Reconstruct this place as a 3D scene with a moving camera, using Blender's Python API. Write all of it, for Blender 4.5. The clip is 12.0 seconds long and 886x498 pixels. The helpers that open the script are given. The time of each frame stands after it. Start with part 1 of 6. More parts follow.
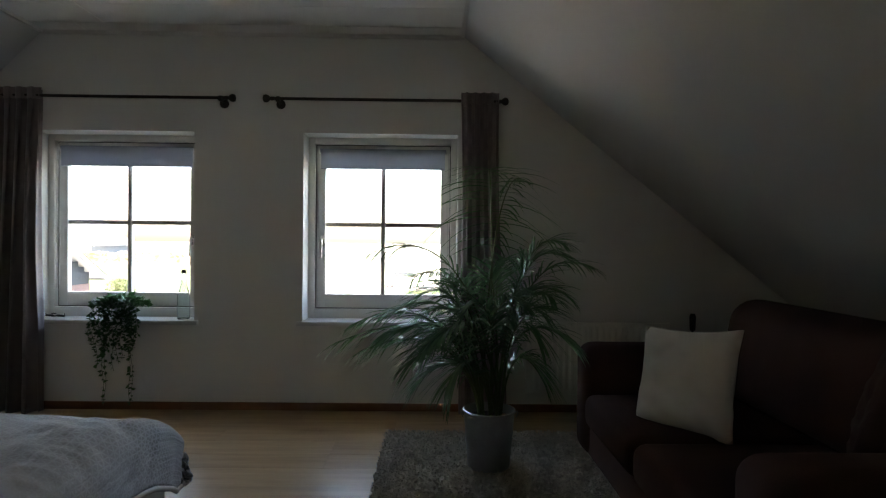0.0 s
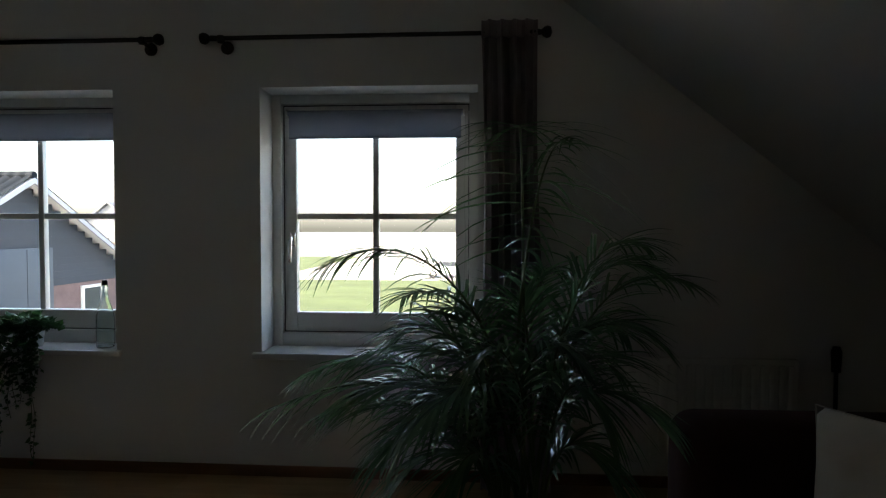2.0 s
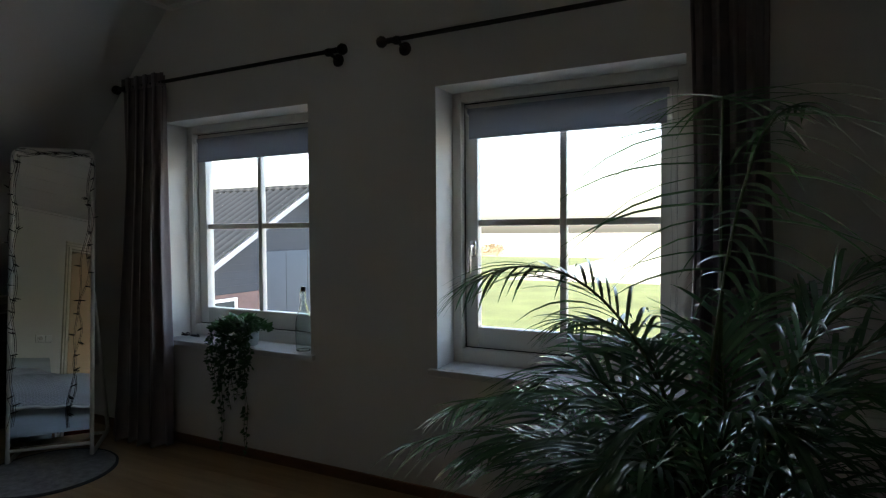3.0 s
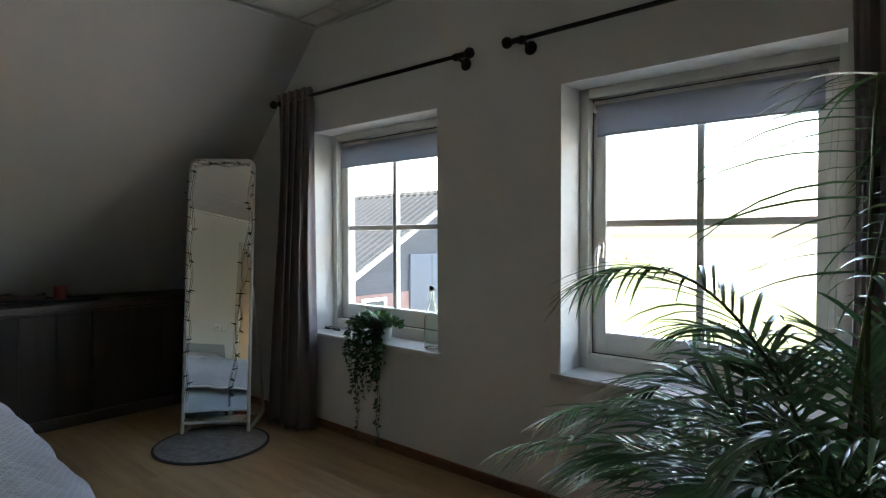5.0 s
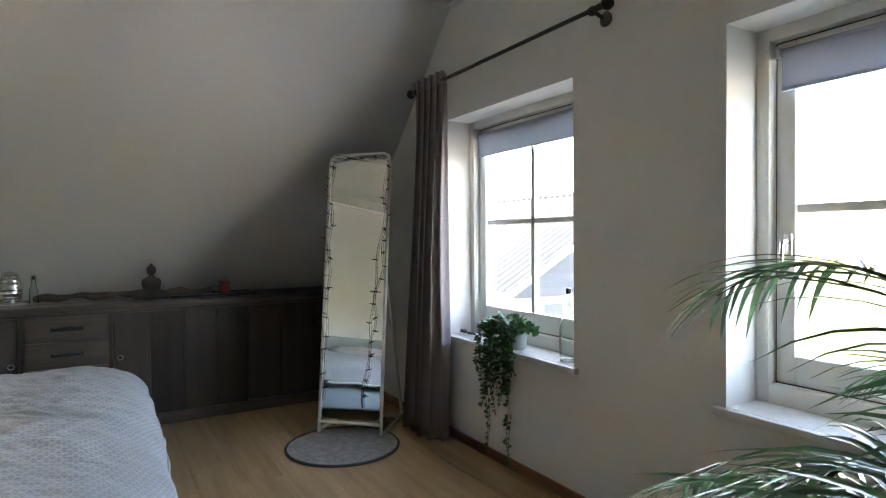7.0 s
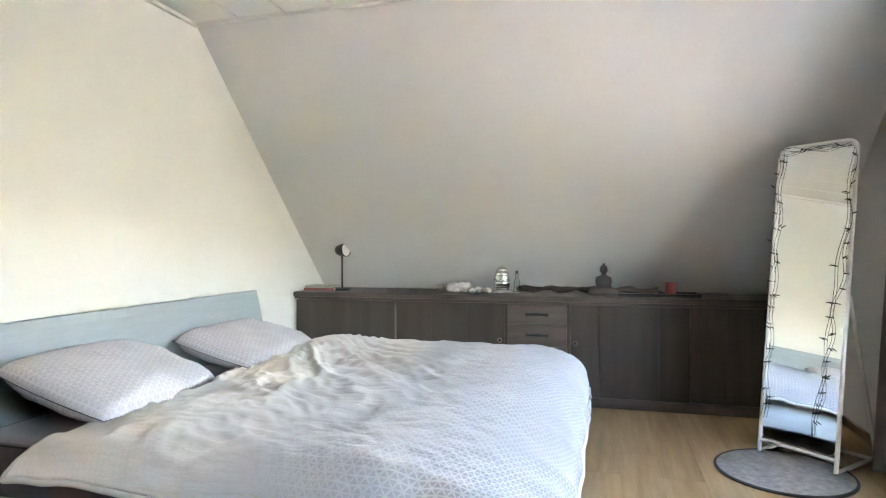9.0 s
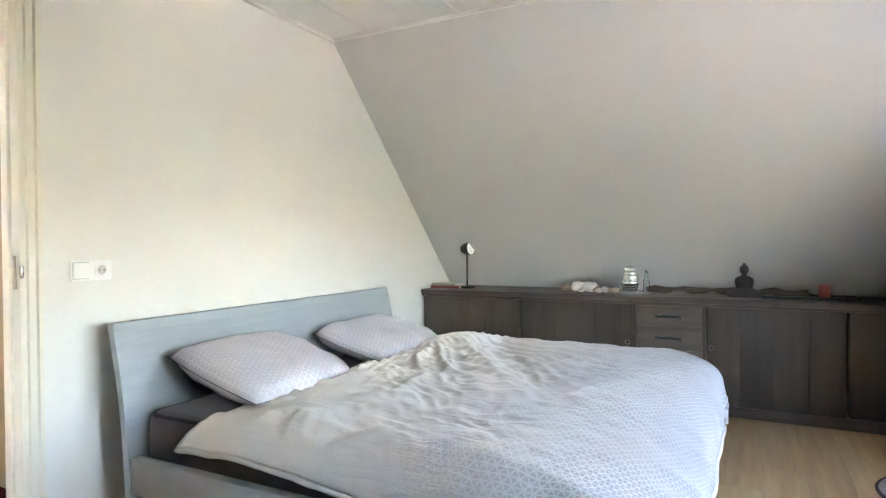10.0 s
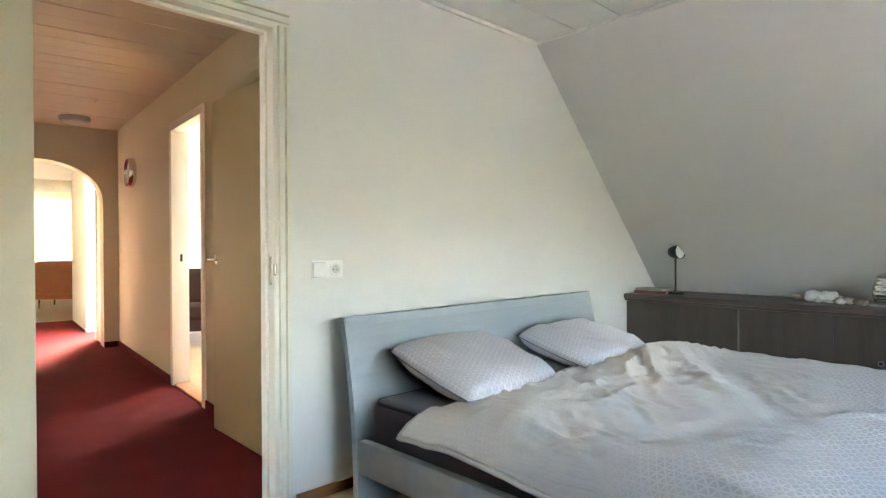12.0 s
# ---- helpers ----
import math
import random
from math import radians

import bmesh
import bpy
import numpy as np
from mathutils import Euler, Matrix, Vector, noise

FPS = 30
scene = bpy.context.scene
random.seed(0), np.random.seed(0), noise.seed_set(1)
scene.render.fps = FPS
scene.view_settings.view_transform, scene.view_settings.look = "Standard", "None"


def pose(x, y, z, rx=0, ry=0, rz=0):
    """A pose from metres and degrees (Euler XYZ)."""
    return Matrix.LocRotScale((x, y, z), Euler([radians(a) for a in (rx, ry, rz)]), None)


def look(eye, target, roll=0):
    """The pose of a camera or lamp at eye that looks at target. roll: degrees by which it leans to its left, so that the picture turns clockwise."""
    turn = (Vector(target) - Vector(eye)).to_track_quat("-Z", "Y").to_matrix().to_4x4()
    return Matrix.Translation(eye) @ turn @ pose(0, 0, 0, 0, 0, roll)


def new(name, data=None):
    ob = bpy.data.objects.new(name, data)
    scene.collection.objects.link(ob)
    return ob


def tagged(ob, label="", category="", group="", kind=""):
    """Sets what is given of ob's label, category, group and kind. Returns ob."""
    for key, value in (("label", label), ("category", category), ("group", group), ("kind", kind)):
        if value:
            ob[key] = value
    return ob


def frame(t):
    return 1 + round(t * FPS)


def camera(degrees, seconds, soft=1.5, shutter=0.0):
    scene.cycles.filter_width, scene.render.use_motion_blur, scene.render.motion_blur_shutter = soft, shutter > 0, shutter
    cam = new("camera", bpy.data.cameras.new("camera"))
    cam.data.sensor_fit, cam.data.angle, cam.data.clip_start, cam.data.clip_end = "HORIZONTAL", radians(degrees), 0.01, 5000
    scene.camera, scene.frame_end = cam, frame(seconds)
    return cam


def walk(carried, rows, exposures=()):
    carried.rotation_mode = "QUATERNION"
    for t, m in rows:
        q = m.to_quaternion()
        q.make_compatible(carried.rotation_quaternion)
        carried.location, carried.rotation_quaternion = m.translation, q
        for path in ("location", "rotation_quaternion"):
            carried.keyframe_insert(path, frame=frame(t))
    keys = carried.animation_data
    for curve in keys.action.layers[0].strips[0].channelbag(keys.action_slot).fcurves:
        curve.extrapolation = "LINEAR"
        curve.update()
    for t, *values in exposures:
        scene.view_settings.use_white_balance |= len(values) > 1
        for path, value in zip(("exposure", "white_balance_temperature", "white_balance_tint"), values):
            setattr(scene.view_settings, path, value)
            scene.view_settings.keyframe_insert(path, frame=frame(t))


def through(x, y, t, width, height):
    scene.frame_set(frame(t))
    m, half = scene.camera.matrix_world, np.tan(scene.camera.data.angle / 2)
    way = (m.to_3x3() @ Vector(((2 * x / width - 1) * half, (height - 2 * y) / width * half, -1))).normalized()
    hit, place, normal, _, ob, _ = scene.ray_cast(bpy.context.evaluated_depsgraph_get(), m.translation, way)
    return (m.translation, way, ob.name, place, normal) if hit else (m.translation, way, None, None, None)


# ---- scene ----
cam = camera(73.9, 12.0, soft=1.2)
PATH = [
    (0, (0.544, -3.799, 1.097), (0.569, -1.799, 1.072), 0.6),
    (0.5, (0.561, -3.508, 1.104), (0.583, -1.508, 1.074), 0.4),
    (1, (0.596, -3.217, 1.105), (0.656, -1.218, 1.075), 0.3),
    (1.5, (0.635, -2.941, 1.114), (0.694, -0.942, 1.077), 0.2),
    (2, (0.699, -2.639, 1.14), (0.569, -0.645, 1.075), 0.1),
    (2.5, (0.772, -2.42, 1.172), (0.321, -0.473, 1.101), 0.1),
    (3, (0.871, -2.236, 1.168), (-0.043, -0.459, 1.108), -0.4),
    (3.5, (0.923, -2.189, 1.155), (-0.244, -0.565, 1.109), -0.3),
    (5.5, (0.952, -2.162, 1.15), (-0.386, -0.676, 1.109), -0.2),
    (6, (0.927, -2.06, 1.136), (-0.459, -0.618, 1.096), -0.3),
    (6.5, (0.845, -1.859, 1.127), (-0.679, -0.565, 1.082), -0.4),
    (6.7, (0.831, -1.798, 1.124), (-0.773, -0.604, 1.082), -0.4),
    (8.3, (0.991, -1.471, 1.1), (-1.009, -1.525, 1.085), -0.4),
    (8.5, (0.993, -1.453, 1.101), (-0.995, -1.675, 1.087), -0.3),
    (9, (1.011, -1.436, 1.107), (-0.919, -1.957, 1.093), -0.2),
    (9.5, (1.005, -1.414, 1.119), (-0.861, -2.135, 1.099), -0.5),
    (10, (1.045, -1.407, 1.126), (-0.732, -2.325, 1.102), -0.4),
    (10.5, (1.065, -1.408, 1.127), (-0.63, -2.47, 1.103), -0.3),
    (11, (1.072, -1.419, 1.131), (-0.527, -2.619, 1.107), -0.2),
    (11.5, (1.074, -1.452, 1.139), (-0.419, -2.782, 1.115), -0.2),
    (12, (1.082, -1.482, 1.137), (-0.319, -2.909, 1.119), -0.2),
]
walk(cam, [(t, look(eye, target, roll)) for t, eye, target, roll in PATH],
     exposures=[(0.0, 4.36, 7600, 13), (0.5, 4.1, 7600, 13), (1.0, 3.65, 7550, 12), (1.5, 3.3, 7250, 12), (2.0, 3.05, 7250, 12), (2.5, 2.98, 7250, 12),
                (3.0, 3.2, 7300, 12), (3.7, 3.8, 7300, 12), (5.5, 4.60, 7650, 12), (6.0, 4.88, 7650, 13), (6.7, 5.25, 7750, 14), (8.3, 6.8, 7550, 16),
                (9.0, 7.0, 7600, 16), (9.5, 7.03, 7550, 16), (10.0, 6.85, 7500, 16), (10.5, 6.68, 7500, 15), (11.0, 6.52, 7450, 14), (11.5, 6.32, 7400, 13), (12.0, 6.46, 7350, 13)])

# ---- world and sun ----
SUN_AZ, SUN_EL = radians(215), radians(42)     # clockwise from north (+y)
world = bpy.data.worlds.new("world")
scene.world = world
world.use_nodes = True
wn = world.node_tree
sky = wn.nodes.new("ShaderNodeTexSky")
sky.sky_type, sky.sun_disc = "NISHITA", False
sky.sun_elevation, sky.sun_rotation = SUN_EL, SUN_AZ
sky.dust_density, sky.air_density = 4.0, 1.0
wn.links.new(sky.outputs[0], wn.nodes["Background"].inputs[0])
wn.nodes["Background"].inputs[1].default_value = 0.15
sun = new("sun", bpy.data.lights.new("sun", "SUN"))
sun.data.energy, sun.data.angle, sun.data.color = 0.5, radians(12), (1, 0.95, 0.88)
sun_dir = Vector((math.sin(SUN_AZ) * math.cos(SUN_EL), math.cos(SUN_AZ) * math.cos(SUN_EL), math.sin(SUN_EL)))
sun.matrix_world = look(sun_dir * 40, (0, 0, 0))


# ---- materials ----
def nodes_of(name):
    m = bpy.data.materials.new(name)
    m.use_nodes = True
    nt = m.node_tree
    return m, nt, nt.nodes["Principled BSDF"]


def node(nt, kind, **values):
    n = nt.nodes.new(kind)
    for k, v in values.items():
        n.inputs[k.replace("_", " ")].default_value = v
    return n


def ramp_mix(nt, fac, a, b):
    n = nt.nodes.new("ShaderNodeMix")
    n.data_type = "RGBA"
    nt.links.new(fac, n.inputs[0])
    for s, c in ((6, a), (7, b)):
        if isinstance(c, tuple):
            n.inputs[s].default_value = (*c, 1)
        else:
            nt.links.new(c, n.inputs[s])
    return n.outputs[2]


def maths(nt, op, a, b=None, c=None):
    n = nt.nodes.new("ShaderNodeMath")
    n.operation = op
    for i, v in enumerate((a, b, c)):
        if v is None:
            continue
        if isinstance(v, (int, float)):
            n.inputs[i].default_value = v
        else:
            nt.links.new(v, n.inputs[i])
    return n.outputs[0]


def coords(nt, stretch=(1, 1, 1), which="Object", shift=True):
    tc = nt.nodes.new("ShaderNodeTexCoord")
    mp = nt.nodes.new("ShaderNodeMapping")
    mp.inputs["Scale"].default_value = stretch
    nt.links.new(tc.outputs[which], mp.inputs[0])
    if shift:
        oi = nt.nodes.new("ShaderNodeObjectInfo")
        cx = nt.nodes.new("ShaderNodeCombineXYZ")
        nt.links.new(maths(nt, "MULTIPLY", oi.outputs["Random"], 17.0), cx.inputs[0])
        nt.links.new(maths(nt, "MULTIPLY", oi.outputs["Random"], 5.0), cx.inputs[1])
        nt.links.new(cx.outputs[0], mp.inputs["Location"])
    return mp.outputs[0]


def noise_tex(nt, co, scale, detail=4, rough=0.55):
    n = node(nt, "ShaderNodeTexNoise", Scale=scale, Detail=detail, Roughness=rough)
    nt.links.new(co, n.inputs["Vector"])
    return n.outputs["Fac"]


def bump(nt, bsdf, height, strength, dist):
    b = node(nt, "ShaderNodeBump", Strength=strength, Distance=dist)
    nt.links.new(height, b.inputs["Height"])
    nt.links.new(b.outputs[0], bsdf.inputs["Normal"])


def tone(c, k):
    return tuple(min(1, v * k) for v in c)


def surface(name, base, rough=0.6, metal=0.0, var=0.12, scale=3.0, fine=60.0, relief=0.15, dist=0.002, stretch=(1, 1, 1),
            piece=0.0, sheen=0.0, rough_var=0.1, spec=0.5):
    """A surface with broad and fine variation of colour and relief; piece: how far alike pieces differ."""
    m, nt, p = nodes_of(name)
    co = coords(nt, stretch)
    broad, grain = noise_tex(nt, co, scale), noise_tex(nt, co, fine, 6)
    f = maths(nt, "ADD", maths(nt, "MULTIPLY", broad, 0.65), maths(nt, "MULTIPLY", grain, 0.35))
    f = maths(nt, "MULTIPLY_ADD", f, 2.2, -0.6)
    if piece:
        oi = nt.nodes.new("ShaderNodeObjectInfo")
        f = maths(nt, "ADD", f, maths(nt, "MULTIPLY_ADD", oi.outputs["Random"], piece, -piece / 2))
    f = maths(nt, "MINIMUM", maths(nt, "MAXIMUM", f, 0.0), 1.0)
    nt.links.new(ramp_mix(nt, f, tone(base, 1 - var), tone(base, 1 + var)), p.inputs["Base Color"])
    nt.links.new(maths(nt, "MULTIPLY_ADD", broad, rough_var, rough - rough_var / 2), p.inputs["Roughness"])
    p.inputs["Metallic"].default_value = metal
    p.inputs["Specular IOR Level"].default_value = spec
    if sheen:
        p.inputs["Sheen Weight"].default_value = sheen
    bump(nt, p, grain, relief, dist)
    return m


def wood(name, dark, light, axis="x", rough=0.45, piece=0.5, ring=9.0, relief=0.12, spec=0.5):
    """Grain along an axis, with streaks, pores and a tone of its own for each board."""
    m, nt, p = nodes_of(name)
    st = {"x": (0.6, 7, 7), "y": (7, 0.6, 7), "z": (7, 7, 0.6)}[axis]
    co = coords(nt, st)
    streak, pore = noise_tex(nt, co, ring / 3, 5, 0.6), noise_tex(nt, co, ring * 4, 3)
    oi = nt.nodes.new("ShaderNodeObjectInfo")
    f = maths(nt, "ADD", maths(nt, "MULTIPLY", streak, 0.8), maths(nt, "MULTIPLY", pore, 0.3))
    f = maths(nt, "ADD", maths(nt, "MULTIPLY_ADD", f, 1.9, -0.55), maths(nt, "MULTIPLY_ADD", oi.outputs["Random"], piece, -piece / 2))
    f = maths(nt, "MINIMUM", maths(nt, "MAXIMUM", f, 0.0), 1.0)
    nt.links.new(ramp_mix(nt, f, dark, light), p.inputs["Base Color"])
    nt.links.new(maths(nt, "MULTIPLY_ADD", pore, 0.2, rough - 0.1), p.inputs["Roughness"])
    p.inputs["Specular IOR Level"].default_value = spec
    bump(nt, p, pore, relief, 0.001)
    return m


def lattice(name, ground, line, pitch, thick=0.1, weave=900.0, lightened=None):
    """Cloth printed with a lattice of triangles, laid out by its UV map in metres."""
    m, nt, p = nodes_of(name)
    uv = nt.nodes.new("ShaderNodeUVMap")
    sp = nt.nodes.new("ShaderNodeSeparateXYZ")
    nt.links.new(uv.outputs[0], sp.inputs[0])
    best = None
    for a in (0, 60, 120):
        d = maths(nt, "ADD", maths(nt, "MULTIPLY", sp.outputs[0], math.cos(radians(a)) / pitch), maths(nt, "MULTIPLY", sp.outputs[1], math.sin(radians(a)) / pitch))
        d = maths(nt, "ABSOLUTE", maths(nt, "SUBTRACT", maths(nt, "FRACT", d), 0.5))
        best = d if best is None else maths(nt, "MAXIMUM", best, d)
    hit = maths(nt, "GREATER_THAN", best, 0.5 - thick)
    co = coords(nt)
    wear = noise_tex(nt, co, 3.0)
    hit = maths(nt, "MULTIPLY", hit, maths(nt, "MULTIPLY_ADD", wear, 1.4, -0.15))
    g = ramp_mix(nt, noise_tex(nt, co, 5.0), tone(ground, 0.92), tone(ground, 1.08))
    if lightened:                                    # warm light along one end painted into the cloth: paler ground, fainter print
        tint, a, b = lightened
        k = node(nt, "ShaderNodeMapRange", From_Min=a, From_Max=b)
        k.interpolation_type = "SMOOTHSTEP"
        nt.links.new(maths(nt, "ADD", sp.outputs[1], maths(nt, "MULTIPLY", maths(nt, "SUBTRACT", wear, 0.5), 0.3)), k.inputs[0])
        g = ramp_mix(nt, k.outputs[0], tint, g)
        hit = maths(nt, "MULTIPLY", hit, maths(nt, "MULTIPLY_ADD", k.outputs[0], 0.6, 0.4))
    nt.links.new(ramp_mix(nt, hit, g, line), p.inputs["Base Color"])
    p.inputs["Roughness"].default_value = 0.85
    p.inputs["Sheen Weight"].default_value = 0.15
    p.inputs["Specular IOR Level"].default_value = 0.2
    turn = nt.nodes.new("ShaderNodeMapping")
    turn.inputs["Rotation"].default_value = (0, 0, radians(38))
    turn.inputs["Scale"].default_value = (1.0, 0.16, 1.0)
    nt.links.new(uv.outputs[0], turn.inputs[0])
    pleat = noise_tex(nt, turn.outputs[0], 26.0, 3, 0.5)
    pleat = maths(nt, "SUBTRACT", 1.0, maths(nt, "ABSOLUTE", maths(nt, "MULTIPLY_ADD", pleat, 4.0, -2.0)))
    h = maths(nt, "ADD", maths(nt, "ADD", maths(nt, "MULTIPLY_ADD", noise_tex(nt, co, 16.0, 3), 1.6, maths(nt, "MULTIPLY", pleat, 1.3)), noise_tex(nt, co, 45.0, 5)), maths(nt, "MULTIPLY", noise_tex(nt, co, weave, 2), 0.3))
    bump(nt, p, h, 0.32, 0.004)
    return m


def ribbed(name, low, high, pitch):
    """Roofing ribs painted in light and shade: paler crests, following one another along x."""
    m, nt, p = nodes_of(name)
    co = coords(nt, shift=False)
    sp = nt.nodes.new("ShaderNodeSeparateXYZ")
    nt.links.new(co, sp.inputs[0])
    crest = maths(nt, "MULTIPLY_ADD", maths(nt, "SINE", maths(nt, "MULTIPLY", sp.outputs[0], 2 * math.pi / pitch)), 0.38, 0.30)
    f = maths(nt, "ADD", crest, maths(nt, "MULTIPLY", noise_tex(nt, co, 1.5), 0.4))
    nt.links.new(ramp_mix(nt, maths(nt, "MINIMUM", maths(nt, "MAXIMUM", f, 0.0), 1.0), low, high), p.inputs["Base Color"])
    p.inputs["Roughness"].default_value = 0.9
    p.inputs["Specular IOR Level"].default_value = 0.0
    bump(nt, p, noise_tex(nt, co, 20.0), 0.2, 0.004)
    return m


def clear(name, tint=(1, 1, 1), rough=0.0, ior=1.45):
    m, nt, p = nodes_of(name)
    p.inputs["Base Color"].default_value = (*tint, 1)
    p.inputs["Transmission Weight"].default_value = 1.0
    p.inputs["Roughness"].default_value = rough
    p.inputs["IOR"].default_value = ior
    return m


def leafy(name, dark, light, rough=0.35, through=0.25, gloss=0.0):
    """Leaf: gloss above a green that lets some light through."""
    m, nt, p = nodes_of(name)
    geo = nt.nodes.new("ShaderNodeNewGeometry")
    f = maths(nt, "ADD", maths(nt, "MULTIPLY", geo.outputs["Random Per Island"], 0.7), maths(nt, "MULTIPLY", noise_tex(nt, coords(nt), 25.0), 0.5))
    f = maths(nt, "MINIMUM", f, 1.0)
    col = ramp_mix(nt, f, dark, light)
    nt.links.new(col, p.inputs["Base Color"])
    p.inputs["Roughness"].default_value = rough
    p.inputs["Coat Weight"].default_value = gloss
    p.inputs["Coat Roughness"].default_value = 0.22
    p.inputs["Coat IOR"].default_value = 1.9
    tr = nt.nodes.new("ShaderNodeBsdfTranslucent")
    nt.links.new(col, tr.inputs[0])
    mx = nt.nodes.new("ShaderNodeMixShader")
    mx.inputs[0].default_value = through
    nt.links.new(p.outputs[0], mx.inputs[1])
    nt.links.new(tr.outputs[0], mx.inputs[2])
    nt.links.new(mx.outputs[0], nt.nodes["Material Output"].inputs[0])
    return m


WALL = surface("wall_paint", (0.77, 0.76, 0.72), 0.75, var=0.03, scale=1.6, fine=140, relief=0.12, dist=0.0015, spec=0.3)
# slopes: wall white toned down, their weaker light put into the colour
SLOPE_SHADED = surface("slope_paint_shaded", (0.65, 0.645, 0.62), 0.75, var=0.03, scale=1.2, fine=120, relief=0.1, dist=0.0015, spec=0.3)
# hall paint and boards browner: the hall's dim, warm light is in the colour
HALL_WALL_DIM = surface("hall_paint_dim", (0.54, 0.475, 0.36), 0.7, var=0.04, scale=1.5, fine=110, relief=0.12, dist=0.0015, spec=0.3)
CEILING = surface("ceiling_boards", (0.76, 0.75, 0.71), 0.55, var=0.04, scale=2.0, fine=90, relief=0.08, dist=0.001)
HALL_CEILING_DIM = surface("hall_ceiling_boards_dim", (0.46, 0.39, 0.285), 0.5, var=0.06, scale=2.0, fine=90, relief=0.08, dist=0.001)
WHITE = surface("white_lacquer", (0.78, 0.77, 0.72), 0.35, var=0.03, scale=6, fine=90, relief=0.05, dist=0.0006)
CREAM = surface("cream_lacquer", (0.78, 0.74, 0.64), 0.4, var=0.04, scale=4, fine=80, relief=0.06, dist=0.0006)
SILL = surface("stone_sill", (0.66, 0.65, 0.62), 0.3, var=0.1, scale=14, fine=160, relief=0.05, dist=0.0005)
OAK = wood("laminate_oak", (0.31, 0.185, 0.085), (0.58, 0.40, 0.22), "x", 0.32, 0.30, 8)
SKIRT = wood("skirting_wood", (0.16, 0.065, 0.026), (0.28, 0.125, 0.05), "x", 0.35, 0.2)
SKIRT_Y = wood("skirting_wood_side", (0.16, 0.065, 0.026), (0.28, 0.125, 0.05), "y", 0.35, 0.2)
THRESH = wood("threshold_wood", (0.34, 0.13, 0.04), (0.50, 0.22, 0.08), "y", 0.3, 0.2)
STAINED = wood("dark_stained_pine", (0.034, 0.0275, 0.022), (0.074, 0.058, 0.046), "z", 0.5, 0.5, 5, 0.25, 0.35)
STAINED_Y = wood("dark_stained_pine_long", (0.032, 0.026, 0.022), (0.11, 0.088, 0.07), "y", 0.45, 0.4, 10, 0.25, 0.4)
GREY_BED = wood("blue_grey_bed_paint", (0.285, 0.328, 0.350), (0.365, 0.408, 0.430), "x", 0.4, 0.15, 8, 0.05)
CARPET = surface("red_carpet", (0.115, 0.016, 0.017), 0.95, var=0.25, scale=5, fine=420, relief=0.6, dist=0.004, spec=0.05)
SHAG = surface("shag_yarn", (0.42, 0.38, 0.32), 0.95, var=0.3, scale=30, fine=300, relief=0.5, dist=0.004, spec=0.1)
MAT_GREY = surface("grey_felt_mat", (0.30, 0.295, 0.285), 0.95, var=0.4, scale=35, fine=260, relief=0.6, dist=0.004, spec=0.1)
MAT_EDGE = surface("dark_binding", (0.05, 0.045, 0.05), 0.9, var=0.2, fine=300, relief=0.4)
CURTAIN = surface("mauve_grey_curtain", (0.225, 0.188, 0.187), 0.85, var=0.12, scale=5, fine=350, relief=0.3, dist=0.002, sheen=0.35, spec=0.2)
# duvet: light on its head half is put into the ground colour
DUVET = lattice("duvet_print", (0.245, 0.241, 0.254), (0.52, 0.515, 0.525), 0.021, 0.11, lightened=((0.74, 0.705, 0.66), -0.9, 0.70))
PILLOW = lattice("pillow_print", (0.43, 0.41, 0.43), (0.60, 0.59, 0.61), 0.022, 0.09)
SHEET = surface("charcoal_sheet", (0.082, 0.074, 0.086), 0.9, var=0.12, scale=4, fine=420, relief=0.3, sheen=0.3, spec=0.15)
SHEET_EDGE = surface("charcoal_piping", (0.03, 0.028, 0.034), 0.9, var=0.15, fine=420)
HEM = surface("plain_hem_cloth", (0.52, 0.50, 0.475), 0.9, var=0.06, fine=420, relief=0.2, spec=0.2)
EDGE = wood("worn_board_edge", (0.10, 0.082, 0.066), (0.20, 0.165, 0.13), "z", 0.5, 0.3)
# cream lacquer darkened for the dim hall; the shade is in the colour
HALL_DOOR_DIM = surface("hall_door_lacquer_dim", (0.42, 0.35, 0.21), 0.45, var=0.05, scale=3, fine=80, relief=0.06, dist=0.0006)
DOOR_PAINT = surface("warm_cream_door_lacquer", (0.74, 0.66, 0.48), 0.4, var=0.04, scale=3, fine=80, relief=0.06, dist=0.0006)
CUSHION = surface("cream_cushion_cloth", (0.66, 0.62, 0.55), 0.9, var=0.06, scale=6, fine=500, relief=0.3, sheen=0.2, spec=0.2)
SOFA = surface("brown_velour", (0.050, 0.024, 0.018), 0.85, var=0.25, scale=6, fine=220, relief=0.3, dist=0.002, spec=0.12)
BRONZE = surface("dark_bronze_rod", (0.045, 0.036, 0.030), 0.45, 0.7, var=0.2, fine=120)
BLACK = surface("black_plastic", (0.012, 0.012, 0.013), 0.45, var=0.2, fine=120)
ZINC = surface("galvanised_zinc", (0.33, 0.335, 0.335), 0.38, 0.85, var=0.2, scale=12, fine=80, relief=0.1)
CHROME = surface("chrome", (0.72, 0.72, 0.72), 0.18, 1.0, var=0.04, fine=60, relief=0.02)
POT_WHITE = surface("pale_pot_glaze", (0.44, 0.465, 0.46), 0.35, var=0.08, scale=12, fine=100)
SOIL = surface("potting_soil", (0.03, 0.022, 0.016), 0.95, var=0.4, scale=40, fine=200, relief=0.8, dist=0.01)
PALM = leafy("palm_leaf", (0.050, 0.130, 0.068), (0.155, 0.305, 0.140), 0.28, 0.50, 1.0)
